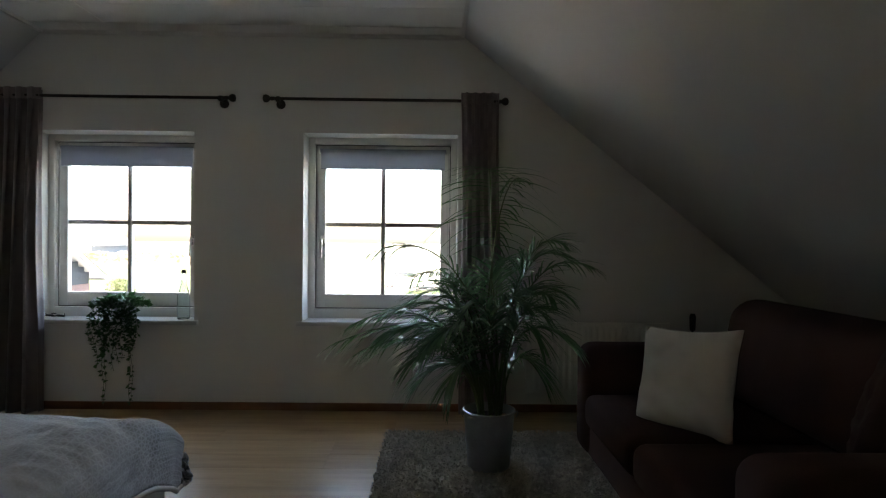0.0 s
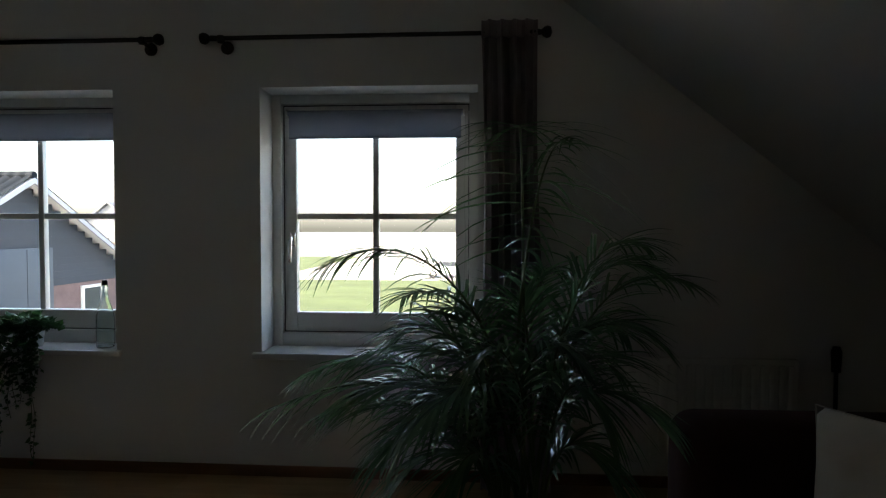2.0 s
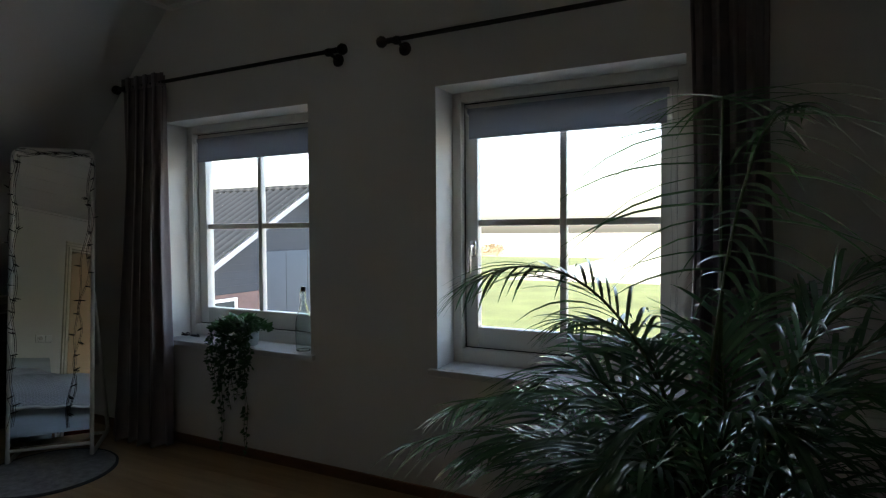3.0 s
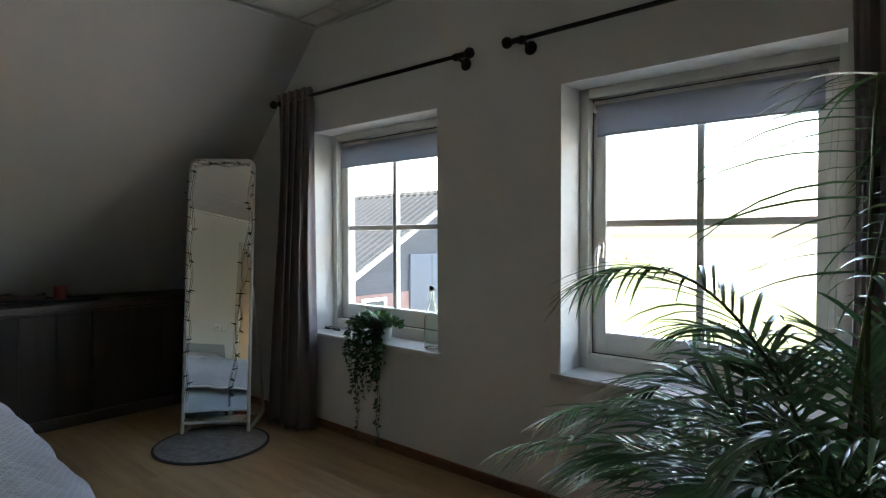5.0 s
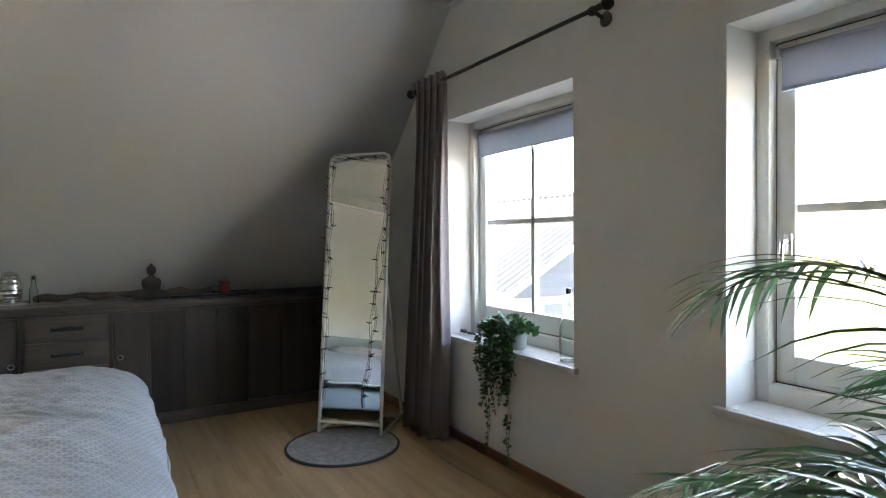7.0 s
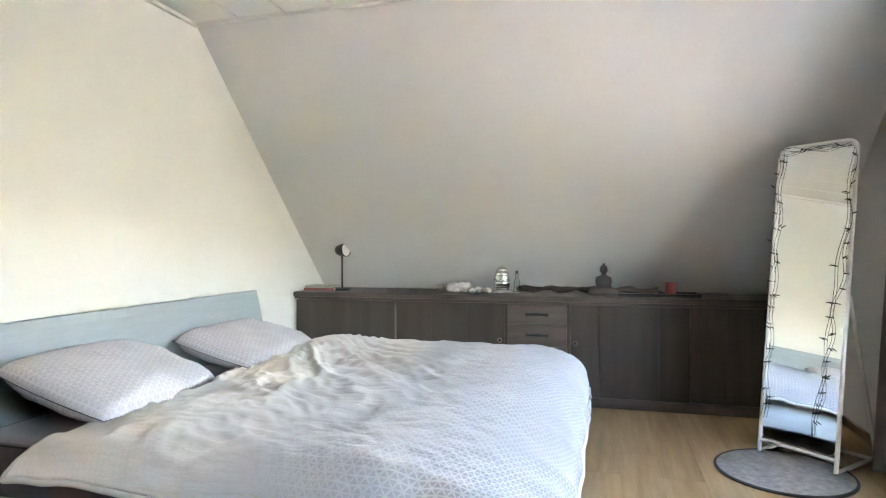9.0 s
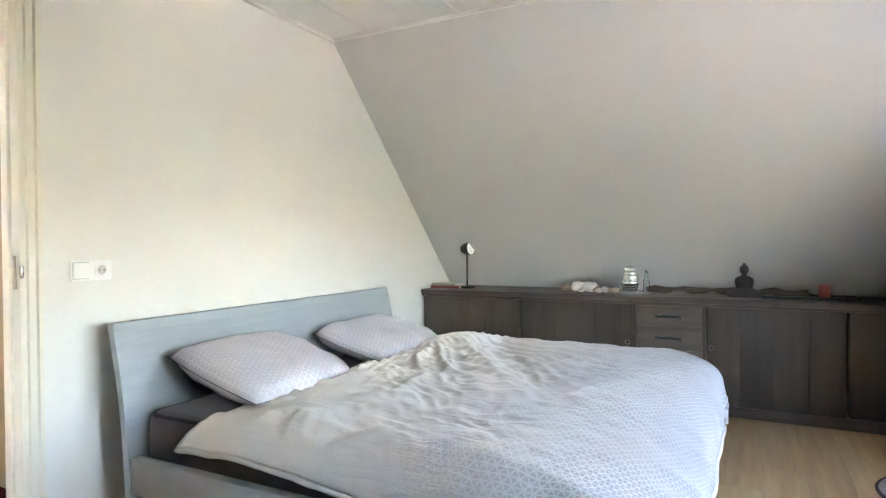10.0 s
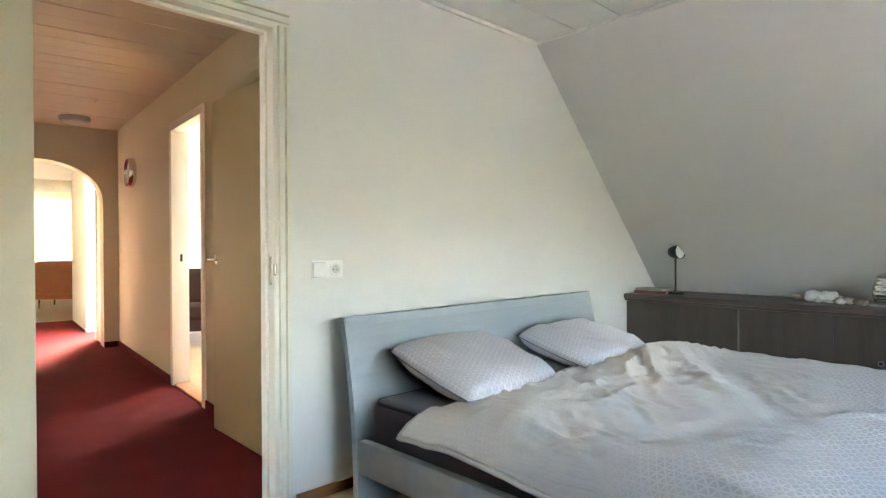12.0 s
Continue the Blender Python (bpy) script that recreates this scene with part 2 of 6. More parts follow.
STEM = surface("palm_stem", (0.075, 0.12, 0.035), 0.5, var=0.25, scale=10, fine=80, stretch=(1, 1, 0.2))
IVY = leafy("ivy_leaf", (0.020, 0.065, 0.018), (0.06, 0.15, 0.045), 0.35, 0.2)
BLIND = leafy("blue_grey_blind", (0.38, 0.41, 0.47), (0.42, 0.45, 0.51), 0.8, 0.3)
CORD = surface("white_cord", (0.62, 0.61, 0.57), 0.6, var=0.05)
GLASS = clear("window_glass", (0.98, 1, 0.99), 0.0, 1.02)
LANTERN = surface("mercury_glass", (0.72, 0.72, 0.70), 0.14, 0.95, var=0.1, scale=30, fine=90, relief=0.1)
BOTTLE = clear("bottle_glass", (0.86, 0.93, 0.91), 0.02, 1.45)
MIRROR, _nt, _p = nodes_of("mirror_silver")
_p.inputs["Base Color"].default_value, _p.inputs["Metallic"].default_value, _p.inputs["Roughness"].default_value = (0.86, 0.88, 0.86, 1), 1.0, 0.01
TAN = surface("orange_tan_leather", (0.50, 0.17, 0.06), 0.5, var=0.15, scale=5, fine=90)
STONE_W = surface("white_pebble", (0.68, 0.66, 0.62), 0.6, var=0.12, scale=20, fine=120, piece=0.3)
STONE_B = surface("beige_pebble", (0.36, 0.31, 0.24), 0.7, var=0.2, scale=20, fine=120, piece=0.4)
BARK = surface("driftwood_bark", (0.10, 0.08, 0.06), 0.9, var=0.4, scale=18, fine=120, relief=0.8, dist=0.006)
STATUE = surface("dark_carved_stone", (0.045, 0.04, 0.038), 0.6, var=0.3, scale=20, fine=150, relief=0.4)
CANDLE = surface("red_candle_glass", (0.38, 0.10, 0.085), 0.4, var=0.15, scale=10)
PAPER = surface("book_pages", (0.66, 0.62, 0.52), 0.8, var=0.1, scale=5, fine=200, stretch=(1, 1, 12))
COVER_R = surface("red_book_cover", (0.24, 0.085, 0.07), 0.5, var=0.15)
COVER_G = surface("green_grey_book_cover", (0.42, 0.43, 0.36), 0.5, var=0.15)
PALE_CLOTH = surface("pale_linen", (0.60, 0.58, 0.50), 0.85, var=0.06, scale=3)
SWITCH = surface("white_switch_plastic", (0.86, 0.86, 0.84), 0.35, var=0.02, fine=120, relief=0.03)
# outdoors
FIELD = surface("pale_field", (0.43, 0.41, 0.34), 0.9, var=0.15, scale=0.05, fine=2.0, relief=0.3, dist=0.05, spec=0.2)
LAWN = surface("lawn", (0.090, 0.112, 0.045), 0.9, var=0.35, scale=0.35, fine=9.0, relief=0.5, dist=0.05, spec=0.2)
ROAD = surface("pale_paving", (0.29, 0.275, 0.25), 0.85, var=0.15, scale=0.5, fine=12)
BRICK = surface("red_brick", (0.175, 0.112, 0.10), 0.85, var=0.25, scale=3, fine=30, piece=0.6)
MORTAR = surface("mortar", (0.30, 0.25, 0.22), 0.9, var=0.15, scale=4, fine=40)
CLAD = surface("dark_cladding", (0.036, 0.043, 0.054), 0.7, var=0.12, scale=2, fine=30, stretch=(1, 1, 4), piece=0.5)
# light on the rib crests and shade between them are in these colours
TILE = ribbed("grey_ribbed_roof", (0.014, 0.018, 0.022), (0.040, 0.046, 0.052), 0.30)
# far building: distance haze put into a paler wall and roof colour
FAR_WALL = surface("hazed_grey_wall", (0.13, 0.145, 0.165), 0.8, var=0.12, scale=0.5, fine=10)
FAR_TILE = surface("hazed_far_roof", (0.21, 0.22, 0.235), 0.8, var=0.12, scale=0.8, fine=12, spec=0.15)
BARGE = surface("weathered_white_board", (0.42, 0.43, 0.45), 0.7, var=0.1, scale=2, fine=30)
BARN_DOOR = surface("blue_grey_door_paint", (0.046, 0.060, 0.078), 0.5, var=0.08, scale=2, fine=30)
DARK_GLASS = surface("dark_pane", (0.05, 0.06, 0.07), 0.1, var=0.2)
HEDGE = leafy("dry_reed_leaf", (0.27, 0.225, 0.155), (0.42, 0.355, 0.26), 0.7, 0.2)
SHRUB = leafy("shrub_leaf", (0.10, 0.13, 0.065), (0.19, 0.225, 0.12), 0.6, 0.2)


# ---- mesh helpers ----
def world_of(ob):
    m = ob.matrix_basis.copy()
    while ob.parent:
        ob = ob.parent
        m = ob.matrix_basis @ m
    return m


def link(name, bm, material, parent=None, smooth=True, angle=40):
    """Link a bmesh, built at its place in the world, as one mesh object."""
    if parent:
        bm.transform(world_of(parent).inverted())
    me = bpy.data.meshes.new(name)
    bmesh.ops.recalc_face_normals(bm, faces=bm.faces)
    bm.to_mesh(me)
    bm.free()
    me.materials.append(material)
    if smooth:
        me.shade_smooth()
        me.set_sharp_from_angle(angle=radians(angle))
    ob = new(name, me)
    ob.parent = parent
    return ob


def part(name, bm, material, parent, label="", **k):
    return tagged(link(name, bm, material, parent, **k), label)


def thing(name, at, label, category, group="", rz=0.0):
    e = new(name)
    e.empty_display_size = 0.1
    e.matrix_basis = pose(*at, 0, 0, rz)
    return tagged(e, label, category, group)


def structure(name, bm, material, label="", parent=None, **k):
    return tagged(link(name, bm, material, parent, **k), label, kind="structure")


def joined(*parts_):
    """Several bmeshes as one."""
    out = bmesh.new()
    for b in parts_:
        me = bpy.data.meshes.new("t")
        b.to_mesh(me)
        b.free()
        out.from_mesh(me)
        bpy.data.meshes.remove(me)
    return out


def box(lo, hi, bevel=0.0, seg=2):
    bm = bmesh.new()
    bmesh.ops.create_cube(bm, size=1)
    for v in bm.verts:
        for i in range(3):
            v.co[i] = lo[i] if v.co[i] < 0 else hi[i]
    if bevel:
        bmesh.ops.bevel(bm, geom=bm.edges[:], offset=bevel, segments=seg, profile=0.5, affect="EDGES")
    return bm


def prism(outline, axis, lo, hi, bevel=0.0):
    """A flat outline drawn out along an axis: 'x' takes (y, z), 'y' takes (x, z), 'z' takes (x, y)."""
    def at(p, d):
        return {"x": (d, p[0], p[1]), "y": (p[0], d, p[1]), "z": (p[0], p[1], d)}[axis]
    bm = bmesh.new()
    a = [bm.verts.new(at(p, lo)) for p in outline]
    b = [bm.verts.new(at(p, hi)) for p in outline]
    bm.faces.new(a)
    bm.faces.new(b[::-1])
    n = len(a)
    for i in range(n):
        bm.faces.new((a[i], b[i], b[(i + 1) % n], a[(i + 1) % n]))
    if bevel:
        bmesh.ops.bevel(bm, geom=bm.edges[:], offset=bevel, segments=2, profile=0.5, affect="EDGES")
    return bm


def tube(points, radius, seg=8, caps=True):
    """A round bar along points; radius is a number or one for each point."""
    pts = [Vector(p) for p in points]
    rad = radius if isinstance(radius, (list, tuple)) else [radius] * len(pts)
    bm = bmesh.new()
    rings, side = [], None
    for i, p in enumerate(pts):
        t = (pts[min(i + 1, len(pts) - 1)] - pts[max(i - 1, 0)]).normalized()
        if side is None:
            side = t.orthogonal().normalized()
        side = (side - t * side.dot(t)).normalized()
        up = t.cross(side)
        rings.append([bm.verts.new(p + rad[i] * (math.cos(a) * side + math.sin(a) * up)) for a in (2 * math.pi * k / seg for k in range(seg))])
    for a, b in zip(rings, rings[1:]):
        for k in range(seg):
            bm.faces.new((a[k], a[(k + 1) % seg], b[(k + 1) % seg], b[k]))
    if caps:
        bm.faces.new(rings[0][::-1])
        bm.faces.new(rings[-1])
    return bm


def lathe(profile, at=(0, 0, 0), seg=24):
    """A profile of (radius, height) turned about the upright through a place."""
    bm = bmesh.new()
    rings = []
    for r, z in profile:
        if r < 1e-5:
            rings.append([bm.verts.new((at[0], at[1], at[2] + z))])
        else:
            rings.append([bm.verts.new((at[0] + r * math.cos(2 * math.pi * k / seg), at[1] + r * math.sin(2 * math.pi * k / seg), at[2] + z)) for k in range(seg)])
    for a, b in zip(rings, rings[1:]):
        for k in range(seg):
            q = [a[k % len(a)], a[(k + 1) % len(a)], b[(k + 1) % len(b)], b[k % len(b)]]
            q = list(dict.fromkeys(q))
            if len(q) > 2:
                bm.faces.new(q)
    return bm


def ball(at, size, rough=0.0, seed=0, sub=3):
    bm = bmesh.new()
    bmesh.ops.create_icosphere(bm, subdivisions=sub, radius=1)
    for v in bm.verts:
        k = 1 + rough * noise.noise(v.co * 1.7 + Vector((seed * 7.3, seed, 0)))
        v.co = Vector((v.co.x * size[0], v.co.y * size[1], v.co.z * size[2])) * k + Vector(at)
    return bm


def moved(bm, m):
    bm.transform(m)
    return bm


def sheet(nu, nv, place, uv=None, double=0.0):
    """A grid of places place(u, v), u and v from 0 to 1, with a UV map in metres."""
    bm = bmesh.new()
    lay = bm.loops.layers.uv.new("UVMap")
    vs = [[bm.verts.new(place(i / nu, j / nv)) for j in range(nv + 1)] for i in range(nu + 1)]
    for i in range(nu):
        for j in range(nv):
            f = bm.faces.new((vs[i][j], vs[i + 1][j], vs[i + 1][j + 1], vs[i][j + 1]))
            if uv:
                for lp, (a, b) in zip(f.loops, ((i, j), (i + 1, j), (i + 1, j + 1), (i, j + 1))):
                    lp[lay].uv = uv(a / nu, b / nv)
    return bm


def thicken(ob, depth, offset=-1.0):
    s = ob.modifiers.new("thickness", "SOLIDIFY")
    s.thickness, s.offset = depth, offset
    return ob


# ---- the plan ----
SOUTH, NORTH = -3.75, 0.0            # headboard wall and window wall, inside
CEIL = 2.415
WX, EX = -3.86, 3.05                 # feet of the slopes
LX, RX = -1.975, 0.71                # edges of the flat ceiling
LZ, RZ = CEIL - (LX - WX) * 1.0, CEIL - (EX - RX) * 0.795
WINDOWS = ((-2.038, -1.005), (-0.310, 0.682))
SILL_Z, HEAD_Z = 0.575, 1.785
DOOR = (-0.145, 0.70, 2.045)          # clear opening of the bedroom door


def gable(y0, y1, holes, bottom=0.0):
    """A gable wall between y0 and y1 as upright strips, cut round its openings (x0, x1, z0, z1)."""
    xs = sorted({WX - 0.3, EX + 0.3, LX, RX, *[h[0] for h in holes], *[h[1] for h in holes]})

    def top(x):
        return CEIL + 0.12 + min(0, (x - LX) * 1.0) + min(0, (RX - x) * 0.795)
    bits = []
    for a, b in zip(xs, xs[1:]):
        mid = (a + b) / 2
        here = [h for h in holes if h[0] < mid < h[1]]
        spans, z = [], bottom
        for h in sorted(here, key=lambda q: q[2]):
            if h[2] > z:
                spans.append((z, h[2]))
            z = h[3]
        for lo, hi in spans:
            bits.append(prism(((a, lo), (b, lo), (b, hi), (a, hi)), "y", y0, y1))
        bits.append(prism(((a, z), (b, z), (b, top(b)), (a, top(a))), "y", y0, y1))
    bm = joined(*bits)
    bmesh.ops.remove_doubles(bm, verts=bm.verts, dist=1e-4)
    return bm


structure("wall_north", gable(NORTH, 0.34, [(a, b, SILL_Z - 0.03, HEAD_Z) for a, b in WINDOWS], -0.3), WALL, "cream painted plaster gable wall with two window openings", smooth=False)
structure("wall_south", gable(SOUTH - 0.11, SOUTH, [(DOOR[0] - 0.04, DOOR[1] + 0.04, -0.3, DOOR[2] + 0.03)], -0.3), WALL, "cream painted plaster wall behind the bed", smooth=False)
structure("slope_west", prism(((LX, CEIL), (WX, LZ), (WX - 0.02, LZ + 0.15), (LX - 0.02, CEIL + 0.15)), "y", SOUTH, NORTH), SLOPE_SHADED, "white painted sloping roof side", smooth=False)
structure("slope_east", prism(((RX, CEIL), (EX, RZ), (EX + 0.02, RZ + 0.15), (RX + 0.02, CEIL + 0.15)), "y", SOUTH, NORTH), SLOPE_SHADED, "white painted sloping roof side", smooth=False)
structure("wall_west", box((WX - 0.12, SOUTH, -0.2), (WX, NORTH, LZ + 0.05)), WALL, "low knee wall under the slope", smooth=False)
structure("wall_east", box((EX, SOUTH, -0.2), (EX + 0.12, NORTH, RZ + 0.05)), WALL, "low knee wall under the slope", smooth=False)


def board_ceiling(x0, x1, y0, y1, z, wide, along="x", seed=3, joint=2.4, gap=0.0035):
    """Boards with open grooves and staggered butt joints under a closed deck."""
    rng = random.Random(seed)
    bits = [box((x0 - 0.02, y0 - 0.02, z + 0.012), (x1 + 0.02, y1 + 0.02, z + 0.14))]
    a0, a1, b0, b1 = (x0, x1, y0, y1) if along == "x" else (y0, y1, x0, x1)
    b = b0
    while b < b1 - 0.02:
        e = min(b + wide, b1)
        a = a0 - rng.random() * joint
        while a < a1:
            s, t = max(a, a0), min(a + joint, a1)
            if t - s > 0.05:
                dz = rng.uniform(0, 0.0015)
                lo, hi = (s + 0.002, b + gap, z + dz), (t - 0.002, e - gap, z + 0.0115)
                if along == "y":
                    lo, hi = (lo[1], lo[0], lo[2]), (hi[1], hi[0], hi[2])
                bits.append(box(lo, hi))
            a += joint
        b = e
    return joined(*bits)


structure("ceiling", board_ceiling(LX, RX, SOUTH, NORTH, CEIL, 0.30), CEILING, "white painted board ceiling with grooves", smooth=False)
for nm, bm in (("trim", box((LX, SOUTH, CEIL - 0.022), (RX, SOUTH + 0.022, CEIL - 0.001))), ("trim", box((LX, NORTH - 0.022, CEIL - 0.022), (RX, NORTH, CEIL - 0.001))),
               ("trim", box((LX - 0.004, SOUTH + 0.023, CEIL - 0.018), (LX + 0.018, NORTH - 0.023, CEIL - 0.001))), ("trim", box((RX - 0.018, SOUTH + 0.023, CEIL - 0.018), (RX + 0.004, NORTH - 0.023, CEIL - 0.001)))):
    structure(nm, bm, CEILING, "narrow white ceiling trim", smooth=False)
structure("subfloor", box((WX - 0.1, SOUTH - 0.1, -0.30), (EX + 0.1, NORTH + 0.1, -0.012)), MORTAR, "screed under the laminate", smooth=False)
FLOOR = structure("floor", box((WX, SOUTH - 0.05, -0.0118), (EX, NORTH, -0.006)), OAK, "light oak laminate plank floor", smooth=False)
structure("baseboard", box((WX, NORTH - 0.014, 0), (EX, NORTH, 0.05), 0.003), SKIRT, "narrow orange-brown wooden skirting")
structure("baseboard", box((WX, SOUTH, 0), (DOOR[0] - 0.10, SOUTH + 0.014, 0.05), 0.003), SKIRT, "narrow orange-brown wooden skirting")
structure("baseboard", box((DOOR[1] + 0.12, SOUTH, 0), (EX, SOUTH + 0.014, 0.05), 0.003), SKIRT, "narrow orange-brown wooden skirting")


# ---- windows ----
def window(n, x0, x1, handle_side):
    """A window in its reveal: fixed frame, sash with four panes, handle; blind and sill are things of their own."""
    w = thing("window_%d" % n, ((x0 + x1) / 2, 0.17, SILL_Z), "white wooden window with four panes and a grey blind", "window")
    w["kind"] = "structure"
    del w["category"]
    f = 0.042
    ya, yb = 0.159, 0.254
    for lo, hi in (((x0, ya, SILL_Z), (x0 + f, yb, HEAD_Z)), ((x1 - f, ya, SILL_Z), (x1, yb, HEAD_Z)),
                   ((x0 + f, ya, HEAD_Z - f), (x1 - f, yb, HEAD_Z)), ((x0 + f, ya, SILL_Z), (x1 - f, yb, SILL_Z + 0.062))):
        part("window_frame", box(lo, hi, 0.003), WHITE, w)
    sx0, sx1, sz0, sz1 = x0 + f + 0.005, x1 - f - 0.005, SILL_Z + 0.067, HEAD_Z - f - 0.005
    yc, yd = 0.194, 0.239
    st, bt = 0.060, 0.092
    for lo, hi in (((sx0, yc, sz0), (sx0 + st, yd, sz1)), ((sx1 - st, yc, sz0), (sx1, yd, sz1)),
                   ((sx0 + st, yc, sz1 - st), (sx1 - st, yd, sz1)), ((sx0 + st, yc, sz0), (sx1 - st, yd, sz0 + bt))):
        part("sash", box(lo, hi, 0.004), WHITE, w)
    # black strips stand in for the shaded gap between sash and frame
    for lo, hi in (((sx0 - 0.0048, 0.2, sz0 - 0.0048), (sx0 - 0.0002, 0.236, sz1 + 0.0048)), ((sx1 + 0.0002, 0.2, sz0 - 0.0048), (sx1 + 0.0048, 0.236, sz1 + 0.0048)),
                   ((sx0, 0.2, sz1 + 0.0002), (sx1, 0.236, sz1 + 0.0048)), ((sx0, 0.2, sz0 - 0.0048), (sx1, 0.236, sz0 - 0.0002))):
        part("gasket", box(lo, hi), BLACK, w, "black strip standing in for the dark gap round the sash", smooth=False)
    gx0, gx1, gz0, gz1 = sx0 + st, sx1 - st, sz0 + bt, sz1 - st
    cx, cz = (gx0 + gx1) / 2, 1.205
    part("glazing_bar", box((cx - 0.0145, 0.202, gz0), (cx + 0.0145, 0.236, gz1), 0.004), WHITE, w)
    part("glazing_bar", box((gx0, 0.204, cz - 0.0145), (cx - 0.0145, 0.235, cz + 0.0145), 0.004), WHITE, w)
    part("glazing_bar", box((cx + 0.0145, 0.204, cz - 0.0145), (gx1, 0.235, cz + 0.0145), 0.004), WHITE, w)
    for a, b in ((gx0, cx - 0.0145), (cx + 0.0145, gx1)):
        for c, d in ((gz0, cz - 0.0145), (cz + 0.0145, gz1)):
            g = part("pane", box((a - 0.003, 0.221, c - 0.003), (b + 0.003, 0.225, d + 0.003)), GLASS, w, smooth=False)
            g.visible_shadow = False
    hx = sx0 + 0.04 if handle_side < 0 else sx1 - 0.04
    h = part("handle", box((hx - 0.014, 0.185, 1.055), (hx + 0.014, 0.194, 1.125), 0.004), CHROME, w, "chrome window handle")
    part("lever", tube(((hx, 0.187, 1.10), (hx, 0.157, 1.10), (hx, 0.150, 1.075), (hx - 0.004, 0.152, 0.98)), 0.008, 8), CHROME, h)
    # roller blind on the sash
    b = thing("roller_blind", (cx, 0.16, 1.70), "blue-grey roller blind pulled down a little way", "roller blind", "window blinds")
    part("tube", tube(((gx0 - 0.034, 0.177, 1.70), (gx1 + 0.034, 0.177, 1.70)), 0.014, 12), BLIND, b)
    part("fabric", box((gx0 - 0.026, 0.1635, 1.588), (gx1 + 0.026, 0.1655, 1.702)), BLIND, b, smooth=False)
    part("bottom_bar", box((gx0 - 0.026, 0.159, 1.576), (gx1 + 0.026, 0.17, 1.588), 0.003), BLIND, b)
    for sx in (gx0 - 0.039, gx1 + 0.039):
        part("bracket", box((sx - 0.004, 0.154, 1.682), (sx + 0.004, 0.194, 1.718), 0.002), WHITE, b)
    cord = gx1 + 0.045 if handle_side < 0 else gx0 - 0.045
    for d in (0.0, 0.018):
        part("cord", tube([(cord + d + 0.004 * math.sin(k), 0.154, 1.70 - 0.94 * k / 12) for k in range(13)], 0.0022, 5), CORD, b)
    s = box((x0 - 0.035, -0.028, SILL_Z - 0.028), (x1 + 0.03, 0.0, SILL_Z), 0.004)
    structure("window_sill_%d" % n, joined(s, box((x0 + 0.002, -0.001, SILL_Z - 0.028), (x1 - 0.002, 0.196, SILL_Z))), SILL, "pale stone window sill")


window(1, *WINDOWS[0], 1)
window(2, *WINDOWS[1], -1)


# ---- curtains ----
def curtain_rod(x0, x1, finial_x):
    z, y = 1.985, -0.075
    r = thing("curtain_rod", ((x0 + x1) / 2, y, z), "dark bronze curtain rod with round end knobs", "curtain rod", "curtain rods")
    part("rod", tube(((x0, y, z), (x1, y, z)), 0.0095, 12), BRONZE, r)
    for x, s in ((x0, -1), (x1, 1)):
        fin = lathe(((0, -0.03), (0.012, -0.03), (0.013, -0.006), (0.010, 0.0), (0.021, 0.012), (0.026, 0.026), (0.021, 0.040), (0.0, 0.048)), seg=16)
        part("finial", moved(fin, pose(x, y, z, 0, 90 * s, 0)), BRONZE, r)
    for x in (x0 + 0.05, x1 - 0.05):
        arm = joined(tube(((x, y, z - 0.004), (x, -0.02, z - 0.02)), 0.008, 8), moved(lathe(((0, 0), (0.028, 0), (0.03, 0.008), (0.022, 0.014), (0, 0.016)), seg=16), pose(x, 0.0, z - 0.022, 90, 0, 0)),
                     moved(lathe(((0.0, -0.014), (0.017, -0.012), (0.019, 0), (0.017, 0.012), (0, 0.014)), seg=14), pose(x, y, z - 0.004, 0, 90, 0)))
        part("bracket", arm, BRONZE, r)


curtain_rod(-2.30, -0.765, 1)
curtain_rod(-0.505, 0.95, -1)


def curtain(x0, x1, spread, lean, waves, seed):
    """Gathered cloth: deep folds at the rod, wider and softer towards the floor."""
    rng = random.Random(seed)
    ph = [rng.uniform(0, 6.3) for _ in range(6)]
    top, cx = 2.022, (x0 + x1) / 2
    c = thing("curtain", (cx, -0.08, 0.0), "mauve-grey velvet curtain gathered beside the window", "curtain", "curtains")

    def place(u, v):
        h = v                                  # 0 at the top, 1 at the floor
        w = (x1 - x0) * (1 + spread * h ** 1.5) * (1 - 0.10 * math.sin(math.pi * min(1, h * 1.4)))
        a = 2 * math.pi * waves * u + 0.5 * math.sin(3 * h + ph[0]) * h
        amp = 0.026 + 0.030 * h + 0.007 * math.sin(5 * h + ph[1])
        x = cx + (u - 0.5) * w + lean * h + 0.012 * math.sin(a * 2 + ph[2])
        y = -0.078 + amp * math.sin(a) + 0.012 * math.sin(a * 0.5 + ph[3]) * h - 0.05 * h ** 2
        z = top - h * (top - 0.012)
        if h < 0.02:
            y = -0.078 + 0.6 * (y + 0.078)
        return (x, min(y, -0.018), z)
    cloth = part("cloth", sheet(96, 60, place), CURTAIN, c, angle=180)
    thicken(cloth, 0.004, 0)
    band = part("heading", sheet(96, 3, lambda u, v: tuple(Vector(place(u, 0.0)) + Vector((0, -0.010, 0.012 - 0.07 * v)))), CURTAIN, c, angle=180)
    thicken(band, 0.004, 0)
    return c


curtain(-2.250, -1.925, 0.30, -0.035, 4.5, 1)
curtain(0.692, 0.930, 0.25, 0.03, 4.5, 2)

# ---- radiator ----
rad = thing("radiator", (1.55, -0.06, 0.13), "white ribbed panel radiator under the slope", "radiator")
part("panel", box((1.13, -0.062, 0.13), (2.05, -0.035, 0.59), 0.008), WHITE, rad)
